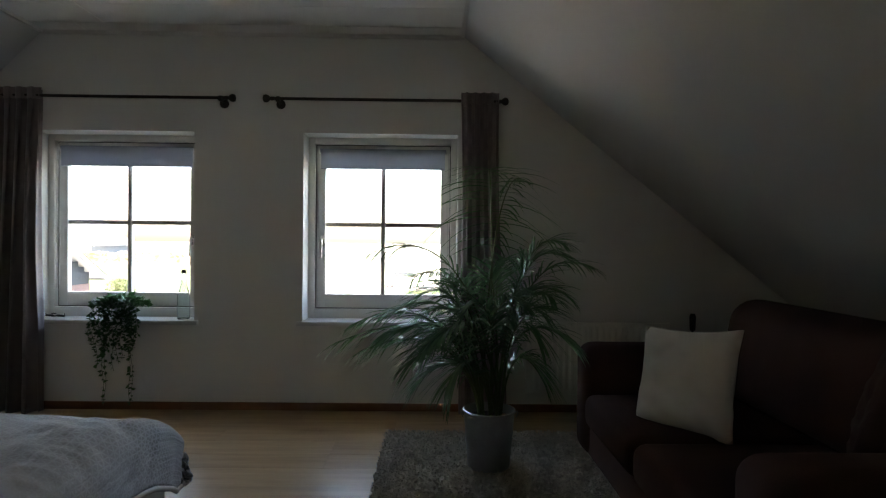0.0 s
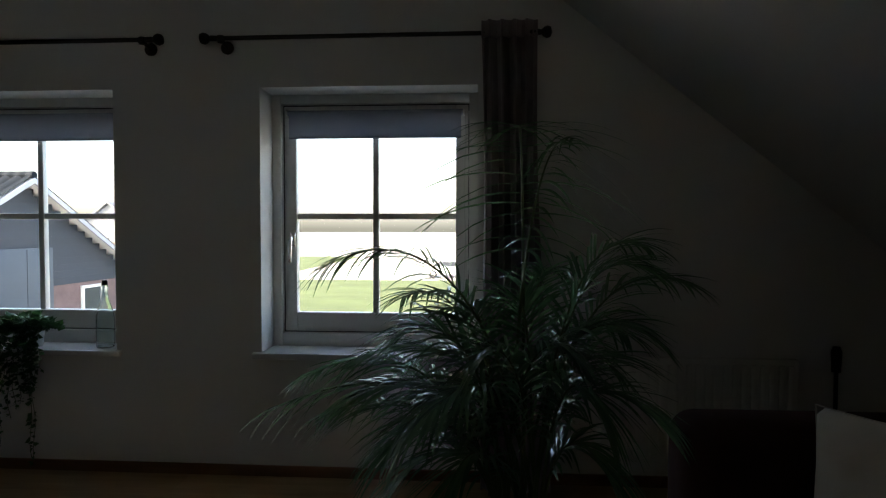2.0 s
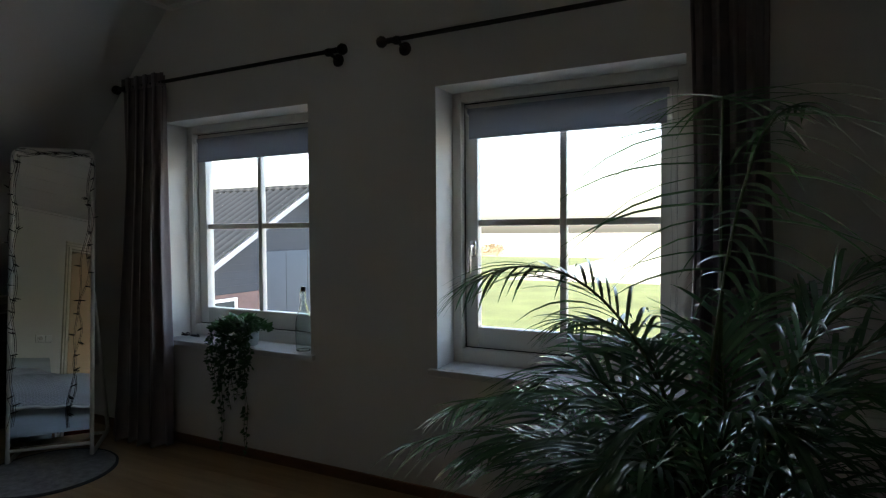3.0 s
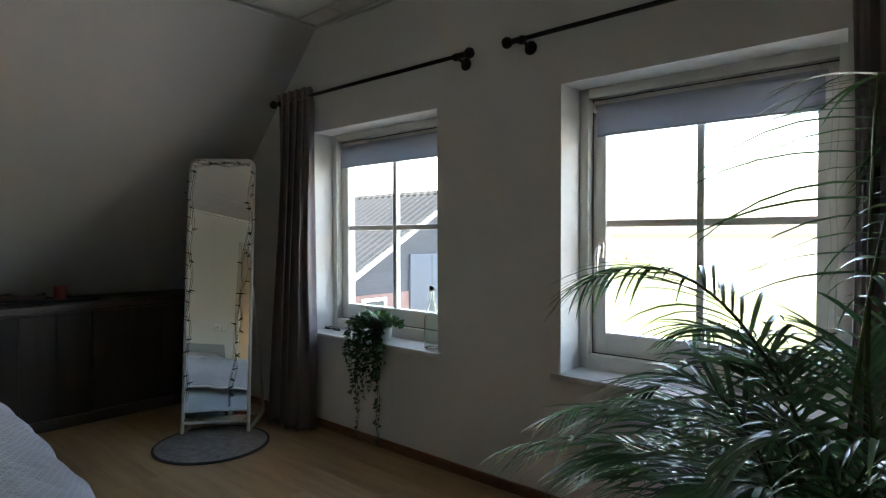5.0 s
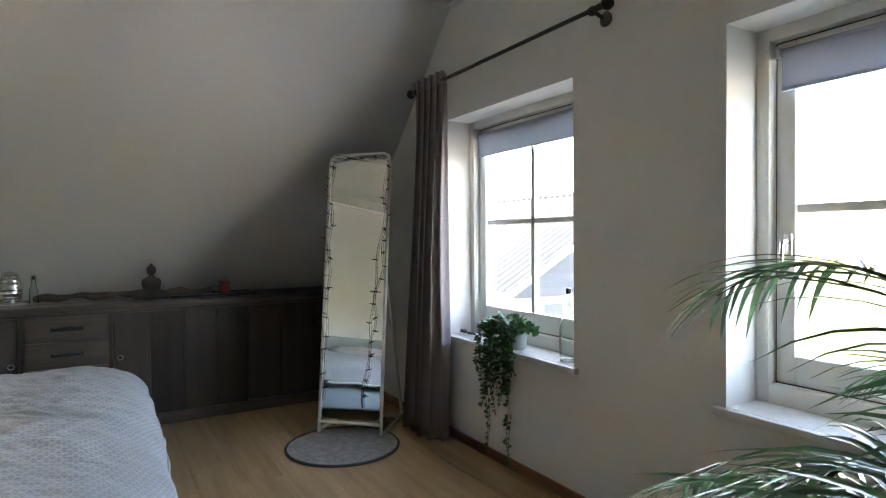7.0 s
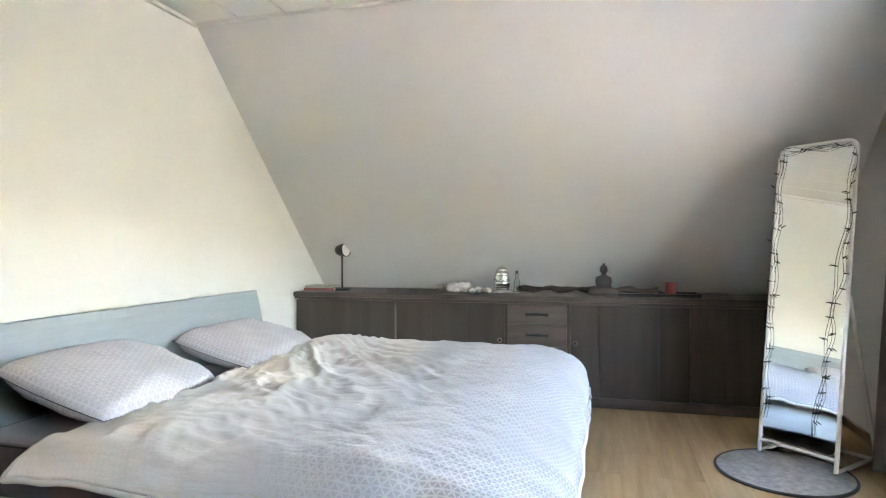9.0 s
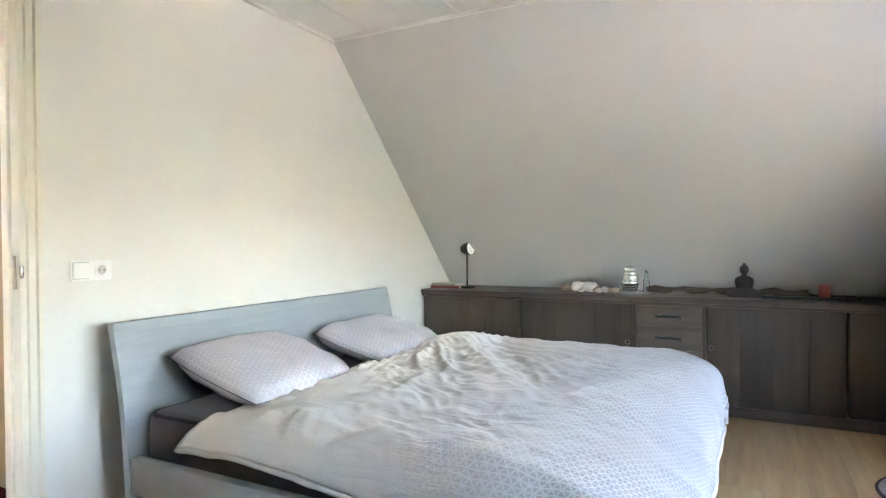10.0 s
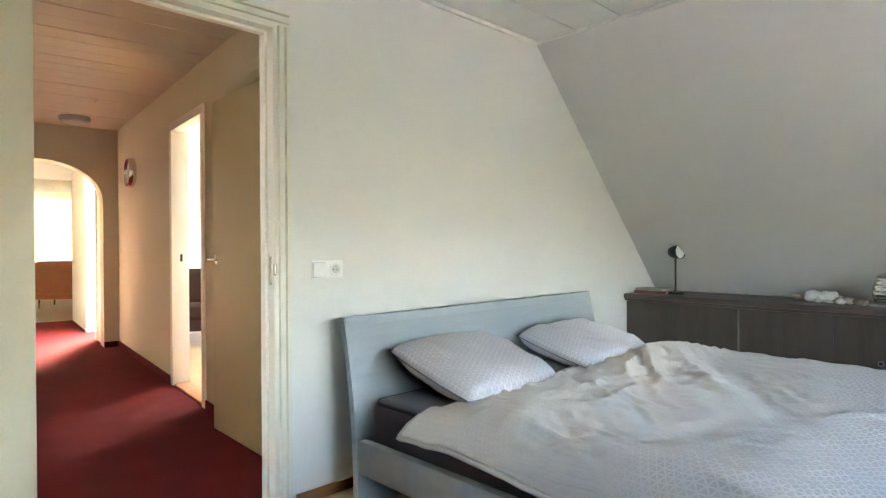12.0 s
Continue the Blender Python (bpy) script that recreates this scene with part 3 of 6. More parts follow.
for k in range(23):
    x = 1.155 + k * 0.0385
    part("rib", box((x, -0.072, 0.16), (x + 0.024, -0.060, 0.565), 0.005), WHITE, rad, smooth=True)
part("valve", tube(((2.10, -0.05, 0.17), (2.10, -0.05, 0.24)), 0.016, 12), WHITE, rad)
part("pipe", tube(((2.10, -0.05, 0.0), (2.10, -0.05, 0.18), (2.05, -0.05, 0.18)), 0.008, 8), WHITE, rad)
for x in (1.25, 1.95):
    part("wall_bracket", box((x, -0.036, 0.2), (x + 0.03, -0.0005, 0.5)), WHITE, rad)
vase = thing("bottle_holder", (2.165, -0.12, 0.0), "slim dark stand beside the sofa", "stand")
part("pole", tube(((2.165, -0.12, 0.01), (2.165, -0.12, 0.56)), 0.008, 8), BLACK, vase)
part("base", lathe(((0, 0), (0.09, 0), (0.09, 0.012), (0, 0.016)), (2.165, -0.12, 0.0)), BLACK, vase)
part("cup", lathe(((0, 0.0), (0.017, 0.0), (0.020, 0.085), (0.013, 0.105), (0.0, 0.105)), (2.165, -0.12, 0.555)), BLACK, vase)


# ---- bed ----
BX0, BX1, BY0, BY1 = -2.396, -0.410, -3.665, -1.60
bed = thing("bed", ((BX0 + BX1) / 2, (BY0 + BY1) / 2, 0), "blue-grey painted wooden double bed with a tall curved headboard", "bed")


def headboard(x0, x1, y, thick):
    """A board that leans back at the top in a gentle curve, with a groove below its upper rail."""
    prof = []
    n = 14
    for k in range(n + 1):
        z = 0.813 * k / n
        prof.append((y + 0.075 - 0.10 * (z / 0.813) ** 2.2, z))
    back = [(a - thick, z) for a, z in prof]
    return prism(prof + back[::-1], "x", x0, x1)


part("headboard", headboard(BX0, BX1, -3.600, 0.032), GREY_BED, bed, angle=30)
part("headboard_rail", prism([(-3.6165 + d, z) for d, z in ((-0.004, 0.735), (0.0065, 0.735), (-0.003, 0.813), (-0.014, 0.813))], "x", BX0 + 0.004, BX1 - 0.004), GREY_BED, bed)
for x in (BX1 - 0.045, BX0 + 0.004):
    part("side_rail", box((x, -3.524, 0.155), (x + 0.04, BY1 - 0.09, 0.298), 0.004), GREY_BED, bed)
part("foot_rail", box((BX0 + 0.05, BY1 - 0.04, 0.105), (BX1 - 0.06, BY1, 0.298), 0.004), GREY_BED, bed)
for x, y in ((BX0 + 0.05, BY1 - 0.11), (BX1 - 0.11, BY1 - 0.11)):
    part("leg", box((x, y, 0), (x + 0.06, y + 0.06, 0.154), 0.004), GREY_BED, bed)
for k in range(12):
    y = -3.5 + k * 0.155
    part("slat", box((BX0 + 0.05, y, 0.20), (BX1 - 0.05, y + 0.07, 0.215)), OAK, bed, smooth=False)
mattress = tagged(link("mattress", box((BX0 + 0.055, -3.522, 0.216), (BX1 - 0.055, BY1 - 0.16, 0.470), 0.055, 4), SHEET), "dark charcoal fitted sheet on a thick mattress", "mattress")

mx0, mx1, my0, my1 = BX0 + 0.068, BX1 - 0.068, -3.509, BY1 - 0.173
for z in (0.454, 0.24):
    part("piping", tube([(mx0, my0 + 0.04, z), (mx0, my1 - 0.04, z), (mx0 + 0.04, my1, z), (mx1 - 0.04, my1, z), (mx1, my1 - 0.04, z), (mx1, my0 + 0.04, z), (mx1 - 0.04, my0, z), (mx0 + 0.04, my0, z), (mx0, my0 + 0.04, z)], 0.008, 6), SHEET_EDGE, mattress)


def ridge(x, y, z):
    """A fold line: one at the crest, falling off to both sides."""
    return 1.05 - math.sqrt(noise.noise(Vector((x, y, z))) ** 2 + 0.006)


def creases(x, y, amp):
    """Soft cloth folds: long crossing ridges and finer crumples."""
    a = noise.noise(Vector((x * 1.6, y * 1.6, 0.3)))
    w1 = ridge(x * 1.4 + y * 2.6 + a, y * 0.7 - x * 1.1, 4.1)
    w2 = ridge(x * 4.5 - y * 2.0 + a * 2, x * 1.1 + y * 1.9, 9.7)
    return amp * (0.5 * a + 0.7 * (w1 ** 3 - 0.55) + 0.45 * (w2 ** 3 - 0.5))


def ease(a, b, x):
    k = min(1.0, max(0.0, (x - a) / (b - a)))
    return k * k * (3 - 2 * k)


def duvet():
    """A thick quilt lying over the mattress, hanging at the foot and the sides, bunched near the pillows."""
    ax, ay = -1.42, -2.28
    hx = 0.985                                  # half width of the flat top
    west, head, foot = -1.30, -1.00, 0.90       # how far the cloth reaches, in metres over it

    def spread(u, v):
        east = 1.055 + 0.34 * v ** 2
        return west + (east - west) * u, head + (foot + 0.15 * u ** 3 - head) * v

    def place(u, v):
        s, t = spread(u, v)
        over = max(0.0, abs(s) - (hx - 0.12))
        kx = s / hx
        top = 0.530
        if over > 0:
            bend = min(1.0, over / 0.20)
            x = ax + math.copysign(hx - 0.12 + 0.165 * math.sin(bend * math.pi / 2), s)
            side = 0.125 * (1 - math.cos(bend * math.pi / 2)) + max(0.0, over - 0.20) * 0.97
        else:
            x, side = ax + s, 0.0
        lean = ease(-0.9, 0.9, kx)              # the west end of the foot is fuller than the east end
        f0 = 0.46 - 0.32 * lean
        far = max(0.0, t - f0)
        end = 0.0
        if far > 0:
            run = 0.760 - f0
            arc = run * 1.22
            bend = min(1.0, far / arc)
            y = ay + f0 + run * math.sin(bend * math.pi / 2) + 0.13 * max(0.0, far - arc)
            end = (0.15 + 0.10 * lean) * (1 - math.cos(bend * math.pi / 2)) + max(0.0, far - arc) * 0.95
        else:
            y = ay + t
        drop = (side ** 1.7 + end ** 1.7) ** (1 / 1.7)
        x -= math.copysign((0.035 if s > 0 else 0.03) * min(1.0, far / 0.5) * min(1.0, over / 0.2), s)
        up_end = max(0.0, (-t - 0.45) / 0.55)
        y += up_end * (0.175 - 0.05 * ease(-0.4, 1.2, 0.4 - kx) - 0.12 * max(0.0, (kx - 0.74) / 0.33) ** 1.5)
        flat = 1 - min(1, drop / 0.12)
        z = top - drop + 0.050 * math.exp(-(((x + 2.05) / 0.34) ** 2 + ((y + 2.92) / 0.24) ** 2))
        amp = 0.017 + 0.008 * math.exp(-(((x + 1.65) / 0.60) ** 2 + ((y + 2.75) / 0.42) ** 2))
        px, py = x + 2.35, y + 3.28
        ray, rad_ = math.atan2(py, px), math.hypot(px, py)
        bow = 0.7 * noise.noise(Vector((x * 2.2, y * 2.2, 7)))
        fold = ridge(ray * 6.5 + bow, rad_ * 0.9, 2.2)
        z += 0.028 * (fold ** 4 - 0.35) * math.exp(-((rad_ - 0.85) / 0.48) ** 2) * flat * ease(0.40, 0.75, rad_)
        fine = ridge(ray * 15 + bow * 2, rad_ * 2.2, 5.2)
        z += 0.015 * (fine ** 3 - 0.5) * math.exp(-((rad_ - 1.0) / 0.75) ** 2) * flat * ease(0.3, 0.6, rad_)
        wr = 0.6 * noise.noise(Vector((x * 3.1, y * 3.1, 1.7)))
        z += (0.011 + 0.008 * ease(-0.1, 0.6, -t)) * (ridge(x * 3.2 + y * 7.5 + wr * 2, x * 2.4 - y * 1.2, 11.0) ** 3 - 0.5) * (0.45 + 0.55 * ease(-0.2, 0.3, noise.noise(Vector((x * 1.7, y * 1.7, 4))))) * flat
        z += (0.010 + 0.006 * ease(-0.1, 0.6, -t)) * (ridge(x * 13 - y * 6 + wr * 3, x * 3 + y * 7, 14.0) ** 2 - 0.6) * flat
        # short puckers square to the head hem and to the open side
        z += 0.011 * (ridge(s * 7.5 + bow, t * 1.6, 3.3) ** 3 - 0.5) * ease(0.35, 0.9, up_end) * flat
        z += 0.006 * noise.noise(Vector((x * 9 + y * 5, y * 8, 3.3)))
        z += creases(x, y, amp) * (0.35 + 0.65 * flat) - 0.022 * up_end ** 3
        if drop > 0.02:
            hang = ease(0.02, 0.20, drop)
            puff = creases(y * 1.2, z * 1.6 + x, 0.014) * hang
            if far > 0:
                y += puff + 0.015 * hang * (ridge(s * 4.6 + 0.5 * t, 0.5 * t, 6.6) ** 2 - 0.6)
                z += 0.020 * hang * (ridge(s * 4.6 + 0.5 * t, 0.5 * t, 6.6) ** 2 - 0.6) * (1 - ease(0.2, 0.35, drop))
            if over > 0:
                x += math.copysign(puff + 0.014 * hang * (ridge(t * 5.0 + s, 1.5 * s, 8.8) * 2 - 1.3), s)
        return (x, y, max(z, 0.16))
    return sheet(210, 190, place, spread)


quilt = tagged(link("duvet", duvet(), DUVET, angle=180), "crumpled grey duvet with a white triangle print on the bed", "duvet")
if sum(p.normal.z for p in quilt.data.polygons) < 0:
    quilt.data.flip_normals()
thicken(quilt, 0.020, -1.0)
edge_ = [quilt.data.vertices[i * 191].co for i in range(211)] + [quilt.data.vertices[210 * 191 + j].co for j in range(1, 191)] + [quilt.data.vertices[i * 191 + 190].co for i in range(209, -1, -1)]
part("hem", tube([c + Vector((0, 0, -0.009)) for c in edge_], 0.0102, 8), HEM, quilt, "plain rounded hem", angle=180)


def pillow(name, size, m, material, label, category, group="", puff=0.5, seed=0, trim=None, soft_=0.24, nip=0.07):
    """A stuffed pillow with pinched corners and a soft dent."""
    w, d, h = size
    bm = bmesh.new()
    lay = bm.loops.layers.uv.new("UVMap")
    n = 22
    grids = []
    for side in (1, -1):
        g = []
        for i in range(n + 1):
            row = []
            for j in range(n + 1):
                u, v = 2 * i / n - 1, 2 * j / n - 1
                k = max(0.0, (1 - abs(u) ** 3.6) * (1 - abs(v) ** 3.6)) ** puff
                pinch = 1 - nip * (1 - abs(u) ** 2) * abs(v) ** 6 - nip * (1 - abs(v) ** 2) * abs(u) ** 6
                z = side * h / 2 * k + 0.016 * noise.noise(Vector((u * 2 + seed, v * 2, side))) * k
                z += 0.010 * noise.noise(Vector((u * 5 + seed, v * 4, side * 3))) * k - side * 0.010 * ridge(u * 1.6 + v * 2.3 + seed, v * 1.1 - u, side) ** 4 * k
                row.append(bm.verts.new((u * w / 2 * pinch * math.sqrt(1 - soft_ * v * v), v * d / 2 * pinch * math.sqrt(1 - soft_ * u * u), z)))
            g.append(row)
        grids.append(g)
        for i in range(n):
            for j in range(n):
                f = bm.faces.new((g[i][j], g[i + 1][j], g[i + 1][j + 1], g[i][j + 1]))
                for lp, (a, b) in zip(f.loops, ((i, j), (i + 1, j), (i + 1, j + 1), (i, j + 1))):
                    lp[lay].uv = (a / n * w, b / n * d)
    bmesh.ops.remove_doubles(bm, verts=bm.verts, dist=1e-4)
    rim = []
    for i in range(4 * n + 1):
        a, f = divmod(i % (4 * n), n)
        u, v = ((2 * f / n - 1, -1), (1, 2 * f / n - 1), (1 - 2 * f / n, 1), (-1, 1 - 2 * f / n))[a]
        pinch = 1 - nip * (1 - abs(u) ** 2) * abs(v) ** 6 - nip * (1 - abs(v) ** 2) * abs(u) ** 6
        rim.append(m @ Vector((u * w / 2 * pinch * math.sqrt(1 - soft_ * v * v), v * d / 2 * pinch * math.sqrt(1 - soft_ * u * u), 0)))
    ob = tagged(link(name, moved(bm, m), material, angle=180), label, category, group)
    part("piping", tube(rim, 0.0022, 6, False), trim or material, ob, angle=180)
    return ob


pillow("pillow", (0.70, 0.535, 0.165), pose(-0.915, -3.30, 0.585, -17, -1, 2), PILLOW, "grey pillow with white lattice print against the headboard", "pillow", "bed pillows", 0.45, seed=1, trim=SHEET, soft_=0.13, nip=0.02)
pillow("pillow", (0.70, 0.505, 0.16), pose(-1.83, -3.30, 0.572, -14, 1, -2), PILLOW, "grey pillow with white lattice print against the headboard", "pillow", "bed pillows", 0.45, seed=5, trim=SHEET, soft_=0.13, nip=0.02)

# ---- the low row of cabinets under the slope ----
CF = -3.11                                   # plane of the fronts
CTOP = 0.748


def knobless_front(parent, y0, y1, z0, z1, boards, x=CF):
    """Upright boards side by side with narrow gaps."""
    w = (y1 - y0) / boards
    for k in range(boards):
        part("board", box((x - 0.018, y0 + k * w + 0.0006, z0), (x + 0.0015 * (k % 2), y0 + (k + 1) * w - 0.0006, z1), 0.0012, 1), STAINED, parent, smooth=False)


def cabinet(y0, y1, boards, label, set_back=0.0, grip=None):
    c = thing("cabinet", (CF - 0.2, (y0 + y1) / 2, 0), label, "cabinet", "cabinets under the slope")
    part("carcass", box((-3.62, y0 + 0.001, 0.065), (CF - 0.035, y1 - 0.001, CTOP - 0.036)), STAINED_Y, c, smooth=False)
    d = thing("door", (CF - set_back, (y0 + y1) / 2, 0.4), "", "")
    d.parent = c
    d.matrix_basis = world_of(c).inverted() @ pose(CF - set_back, (y0 + y1) / 2, 0.4)
    knobless_front(d, y0 + 0.004, y1 - 0.004, 0.068, 0.690, boards, CF - set_back)
    if grip is not None:
        part("finger_ring", moved(lathe(((0.011, 0.0), (0.017, 0.0), (0.017, 0.003), (0.011, 0.003), (0.011, 0.0)), seg=18), pose(CF - set_back + 0.0015, grip, 0.430, 0, 90, 0)), CHROME, d, "small pale metal ring")
        part("finger_hole", moved(lathe(((0, 0.0), (0.011, 0.0), (0.011, 0.001), (0, 0.001)), seg=18), pose(CF - set_back + 0.001, grip, 0.430, 0, 90, 0)), BLACK, d)
    return c


first = cabinet(-3.735, -2.918, 3, "dark stained pine cabinet with a board door", 0.0)
cabinet(-2.914, -2.102, 3, "dark stained pine cabinet with a sliding board door", 0.012, -2.137)
part("edge_strip", box((CF - 0.018, -2.9215, 0.069), (CF + 0.0035, -2.9145, 0.689), 0.001), EDGE, first, "worn paler board edge", smooth=False)
cabinet(-1.645, -0.880, 4, "dark stained pine cabinet with a sliding board door", 0.0, -1.612)
cabinet(-0.876, -0.02, 4, "dark stained pine cabinet with a board door", 0.012)
dr = thing("drawer_unit", (CF - 0.2, -1.874, 0), "dark stained pine drawer unit with black handles", "drawers", "cabinets under the slope")
part("carcass", box((-3.62, -2.098, 0.065), (CF - 0.035, -1.649, CTOP - 0.036)), STAINED_Y, dr, smooth=False)
for y in (-2.098, -1.668):
    part("stile", box((CF - 0.035, y, 0.066), (CF + 0.002, y + 0.018, 0.692), 0.002), STAINED, dr)
for z0, z1 in ((0.556, 0.686), (0.404, 0.548), (0.252, 0.396), (0.075, 0.244)):
    d = part("drawer_front", box((CF - 0.02, -2.075, z0), (CF + 0.001, -1.672, z1), 0.003), STAINED_Y, dr)
    zc = (z0 + z1) / 2
    hd = joined(tube(((CF, -1.945, zc - 0.006), (CF + 0.018, -1.935, zc), (CF + 0.024, -1.875, zc + 0.003), (CF + 0.018, -1.815, zc), (CF, -1.805, zc - 0.006)), [0.006, 0.009, 0.012, 0.009, 0.006], 8),
                box((CF, -1.955, zc - 0.014), (CF + 0.004, -1.935, zc + 0.010), 0.002), box((CF, -1.815, zc - 0.014), (CF + 0.004, -1.795, zc + 0.010), 0.002))
    part("handle", hd, BLACK, d, "black iron cup handle")
tagged(link("plinth", box((CF - 0.04, -3.735, 0.0), (CF + 0.012, -0.02, 0.062), 0.004), STAINED_Y), "dark stained pine plinth below the cabinets", "plinth")
ctop = thing("worktop", (-3.36, -1.88, CTOP), "dark stained board top of the long cabinet row", "worktop")
for k, (xa, xb) in enumerate(((-3.66, -3.47), (-3.468, -3.278), (-3.276, CF + 0.022))):
    part("plank", box((xa, -3.746, CTOP - 0.034), (xb, -0.004, CTOP - 0.001 * (k == 1)), 0.005), STAINED_Y, ctop)
part("front_rail", box((CF - 0.03, -3.744, 0.695), (CF + 0.006, -0.006, CTOP - 0.035), 0.002), STAINED_Y, ctop)

# ---- things on the cabinets ----
for k, (w, d, h, a, cov) in enumerate(((0.25, 0.17, 0.022, 3, COVER_R), (0.23, 0.16, 0.016, -6, COVER_G))):
    z = CTOP + (0.0 if k == 0 else 0.0225)
    bk = thing("book", (-3.30, -3.60, z), ("red covered book lying flat on the cabinet", "green-grey book lying on a red book")[k], "book", "stacked books", rz=90 + a)
    m = world_of(bk)
    part("cover", moved(joined(box((-w / 2, -d / 2, 0), (w / 2, d / 2, 0.0025)), box((-w / 2, -d / 2, h - 0.0025), (w / 2, d / 2, h)), box((-w / 2, -d / 2, 0.0025), (w / 2, -d / 2 + 0.003, h - 0.0025))), m), cov, bk, smooth=False)
    part("pages", moved(box((-w / 2 + 0.004, -d / 2 + 0.0032, 0.0026), (w / 2 - 0.004, d / 2 - 0.004, h - 0.0026)), m), PAPER, bk, smooth=False)

lx, ly = -3.32, -3.44
lamp = thing("table_lamp", (lx, ly, CTOP), "small chrome and black spot lamp on a thin stand", "table lamp")
part("base", lathe(((0, 0), (0.062, 0), (0.064, 0.006), (0.058, 0.016), (0.012, 0.020), (0, 0.020)), (lx, ly, CTOP), 28), BLACK, lamp)
part("stand", tube(((lx, ly, CTOP + 0.018), (lx, ly, CTOP + 0.285)), 0.0075, 10), BRONZE, lamp)
head = part("shade", moved(lathe(((0.0, -0.055), (0.016, -0.053), (0.030, -0.040), (0.040, -0.015), (0.044, 0.015), (0.044, 0.032), (0.041, 0.032), (0.040, 0.012), (0.0, -0.03)), seg=24), Matrix.Translation((lx + 0.014, ly + 0.012, CTOP + 0.322)) @ Vector((0.30, 0.95, 0.06)).to_track_quat("Z", "Y").to_matrix().to_4x4() @ Matrix.Scale(1.25, 4)), BLACK, lamp, "black bell-shaped lamp head")
part("face", moved(lathe(((0, 0.026), (0.030, 0.030), (0.0405, 0.026), (0.0405, 0.022), (0, 0.018)), seg=24), Matrix.Translation((lx + 0.014, ly + 0.012, CTOP + 0.322)) @ Vector((0.30, 0.95, 0.06)).to_track_quat("Z", "Y").to_matrix().to_4x4() @ Matrix.Scale(1.25, 4)), SWITCH, head, "pale round lamp face")
part("joint", ball((lx, ly, CTOP + 0.288), (0.011, 0.011, 0.011), sub=2), CHROME, lamp)

rng = random.Random(8)
for k in range(13):
    y = -2.63 + 0.034 * k + rng.uniform(-0.012, 0.012)
    big = k in (3, 5, 6)
    r = 0.050 if big else rng.uniform(0.020, 0.034)
    x = -3.33 + rng.uniform(-0.05, 0.05)
    white = big or k in (4, 8, 9)
    tagged(link("pebble", ball((x, y, CTOP + r * 0.72), (r * 1.15, r, r * 0.74), 0.35, k + 1), STONE_W if white else STONE_B, angle=180),
           "smooth white stone on the cabinet" if white else "small beige stone on the cabinet", "stone", "row of stones")
jx, jy = -3.335, -2.155
jar = thing("glass_lantern", (jx, jy, CTOP), "ribbed clear glass lantern with a metal lid", "lantern")
part("dish", lathe(((0, 0), (0.078, 0), (0.084, 0.006), (0.076, 0.009), (0, 0.007)), (jx, jy, CTOP), 24), ZINC, jar)
ribs = [(0.034 + 0.028 * math.sin(math.pi * (0.12 + 0.76 * k / 23)) + 0.0016 * math.sin(k * 1.57), 0.012 + 0.00655 * k) for k in range(24)]
part("glass", lathe([(0.0, 0.010), (0.034, 0.010)] + ribs + [(0.042, 0.170), (0.038, 0.170)] + [(r - 0.004, z) for r, z in ribs[::-1]] + [(0.0, 0.016)], (jx, jy, CTOP), 28), LANTERN, jar)
part("lid", lathe(((0.0, 0.171), (0.042, 0.171), (0.044, 0.178), (0.026, 0.192), (0.006, 0.200), (0, 0.200)), (jx, jy, CTOP), 24), CHROME, jar)
bx, by = -3.34, -2.045
sb = thing("small_bottle", (bx, by, CTOP), "small clear glass bottle on the cabinet", "bottle")
part("glass", lathe(((0, 0.0), (0.022, 0.0), (0.024, 0.01), (0.023, 0.085), (0.012, 0.115), (0.011, 0.150), (0.0085, 0.150), (0.0095, 0.116), (0.020, 0.084), (0.020, 0.012), (0, 0.008)), (bx, by, CTOP), 20), BOTTLE, sb)
part("stopper", lathe(((0, 0.146), (0.0085, 0.146), (0.010, 0.165), (0, 0.167)), (bx, by, CTOP), 12), BARK, sb)
rng = random.Random(21)
pts = [(-3.40 + 0.03 * math.sin(k * 1.3), -2.05 + 0.062 * k, CTOP + 0.030 + 0.007 * math.sin(k * 2.1)) for k in range(17)]
drift = thing("driftwood", (-3.40, -1.6, CTOP), "long gnarled driftwood branch lying on the cabinet", "driftwood")
part("branch", tube(pts, [0.010 + 0.016 * abs(math.sin(k * 0.83 + 0.4)) for k in range(17)], 9), BARK, drift, angle=180)
for k in (3, 7, 11, 14):
    p = Vector(pts[k])
    part("twig", tube((p, p + Vector((0.03, 0.05, 0.012)), p + Vector((0.05, 0.11 + 0.02 * (k % 3), 0.004))), [0.010, 0.007, 0.003], 6), BARK, drift)
sx, sy = -3.33, -1.425
st = lathe(((0, 0), (0.062, 0.0), (0.066, 0.02), (0.050, 0.045), (0.034, 0.06), (0.040, 0.10), (0.036, 0.125), (0.016, 0.142), (0.015, 0.150), (0.026, 0.166), (0.028, 0.185), (0.022, 0.203), (0.010, 0.212), (0.008, 0.222), (0, 0.226)), (sx, sy, CTOP), 20)
for v in st.verts:
    if v.co.z < CTOP + 0.05:
        v.co.y = sy + (v.co.y - sy) * 1.65
    elif v.co.z < CTOP + 0.14:
        v.co.x = sx + (v.co.x - sx) * 0.85
        v.co.y = sy + (v.co.y - sy) * 1.45
tagged(link("statue", st, STATUE, angle=60), "small dark seated stone figure on the cabinet", "statue")
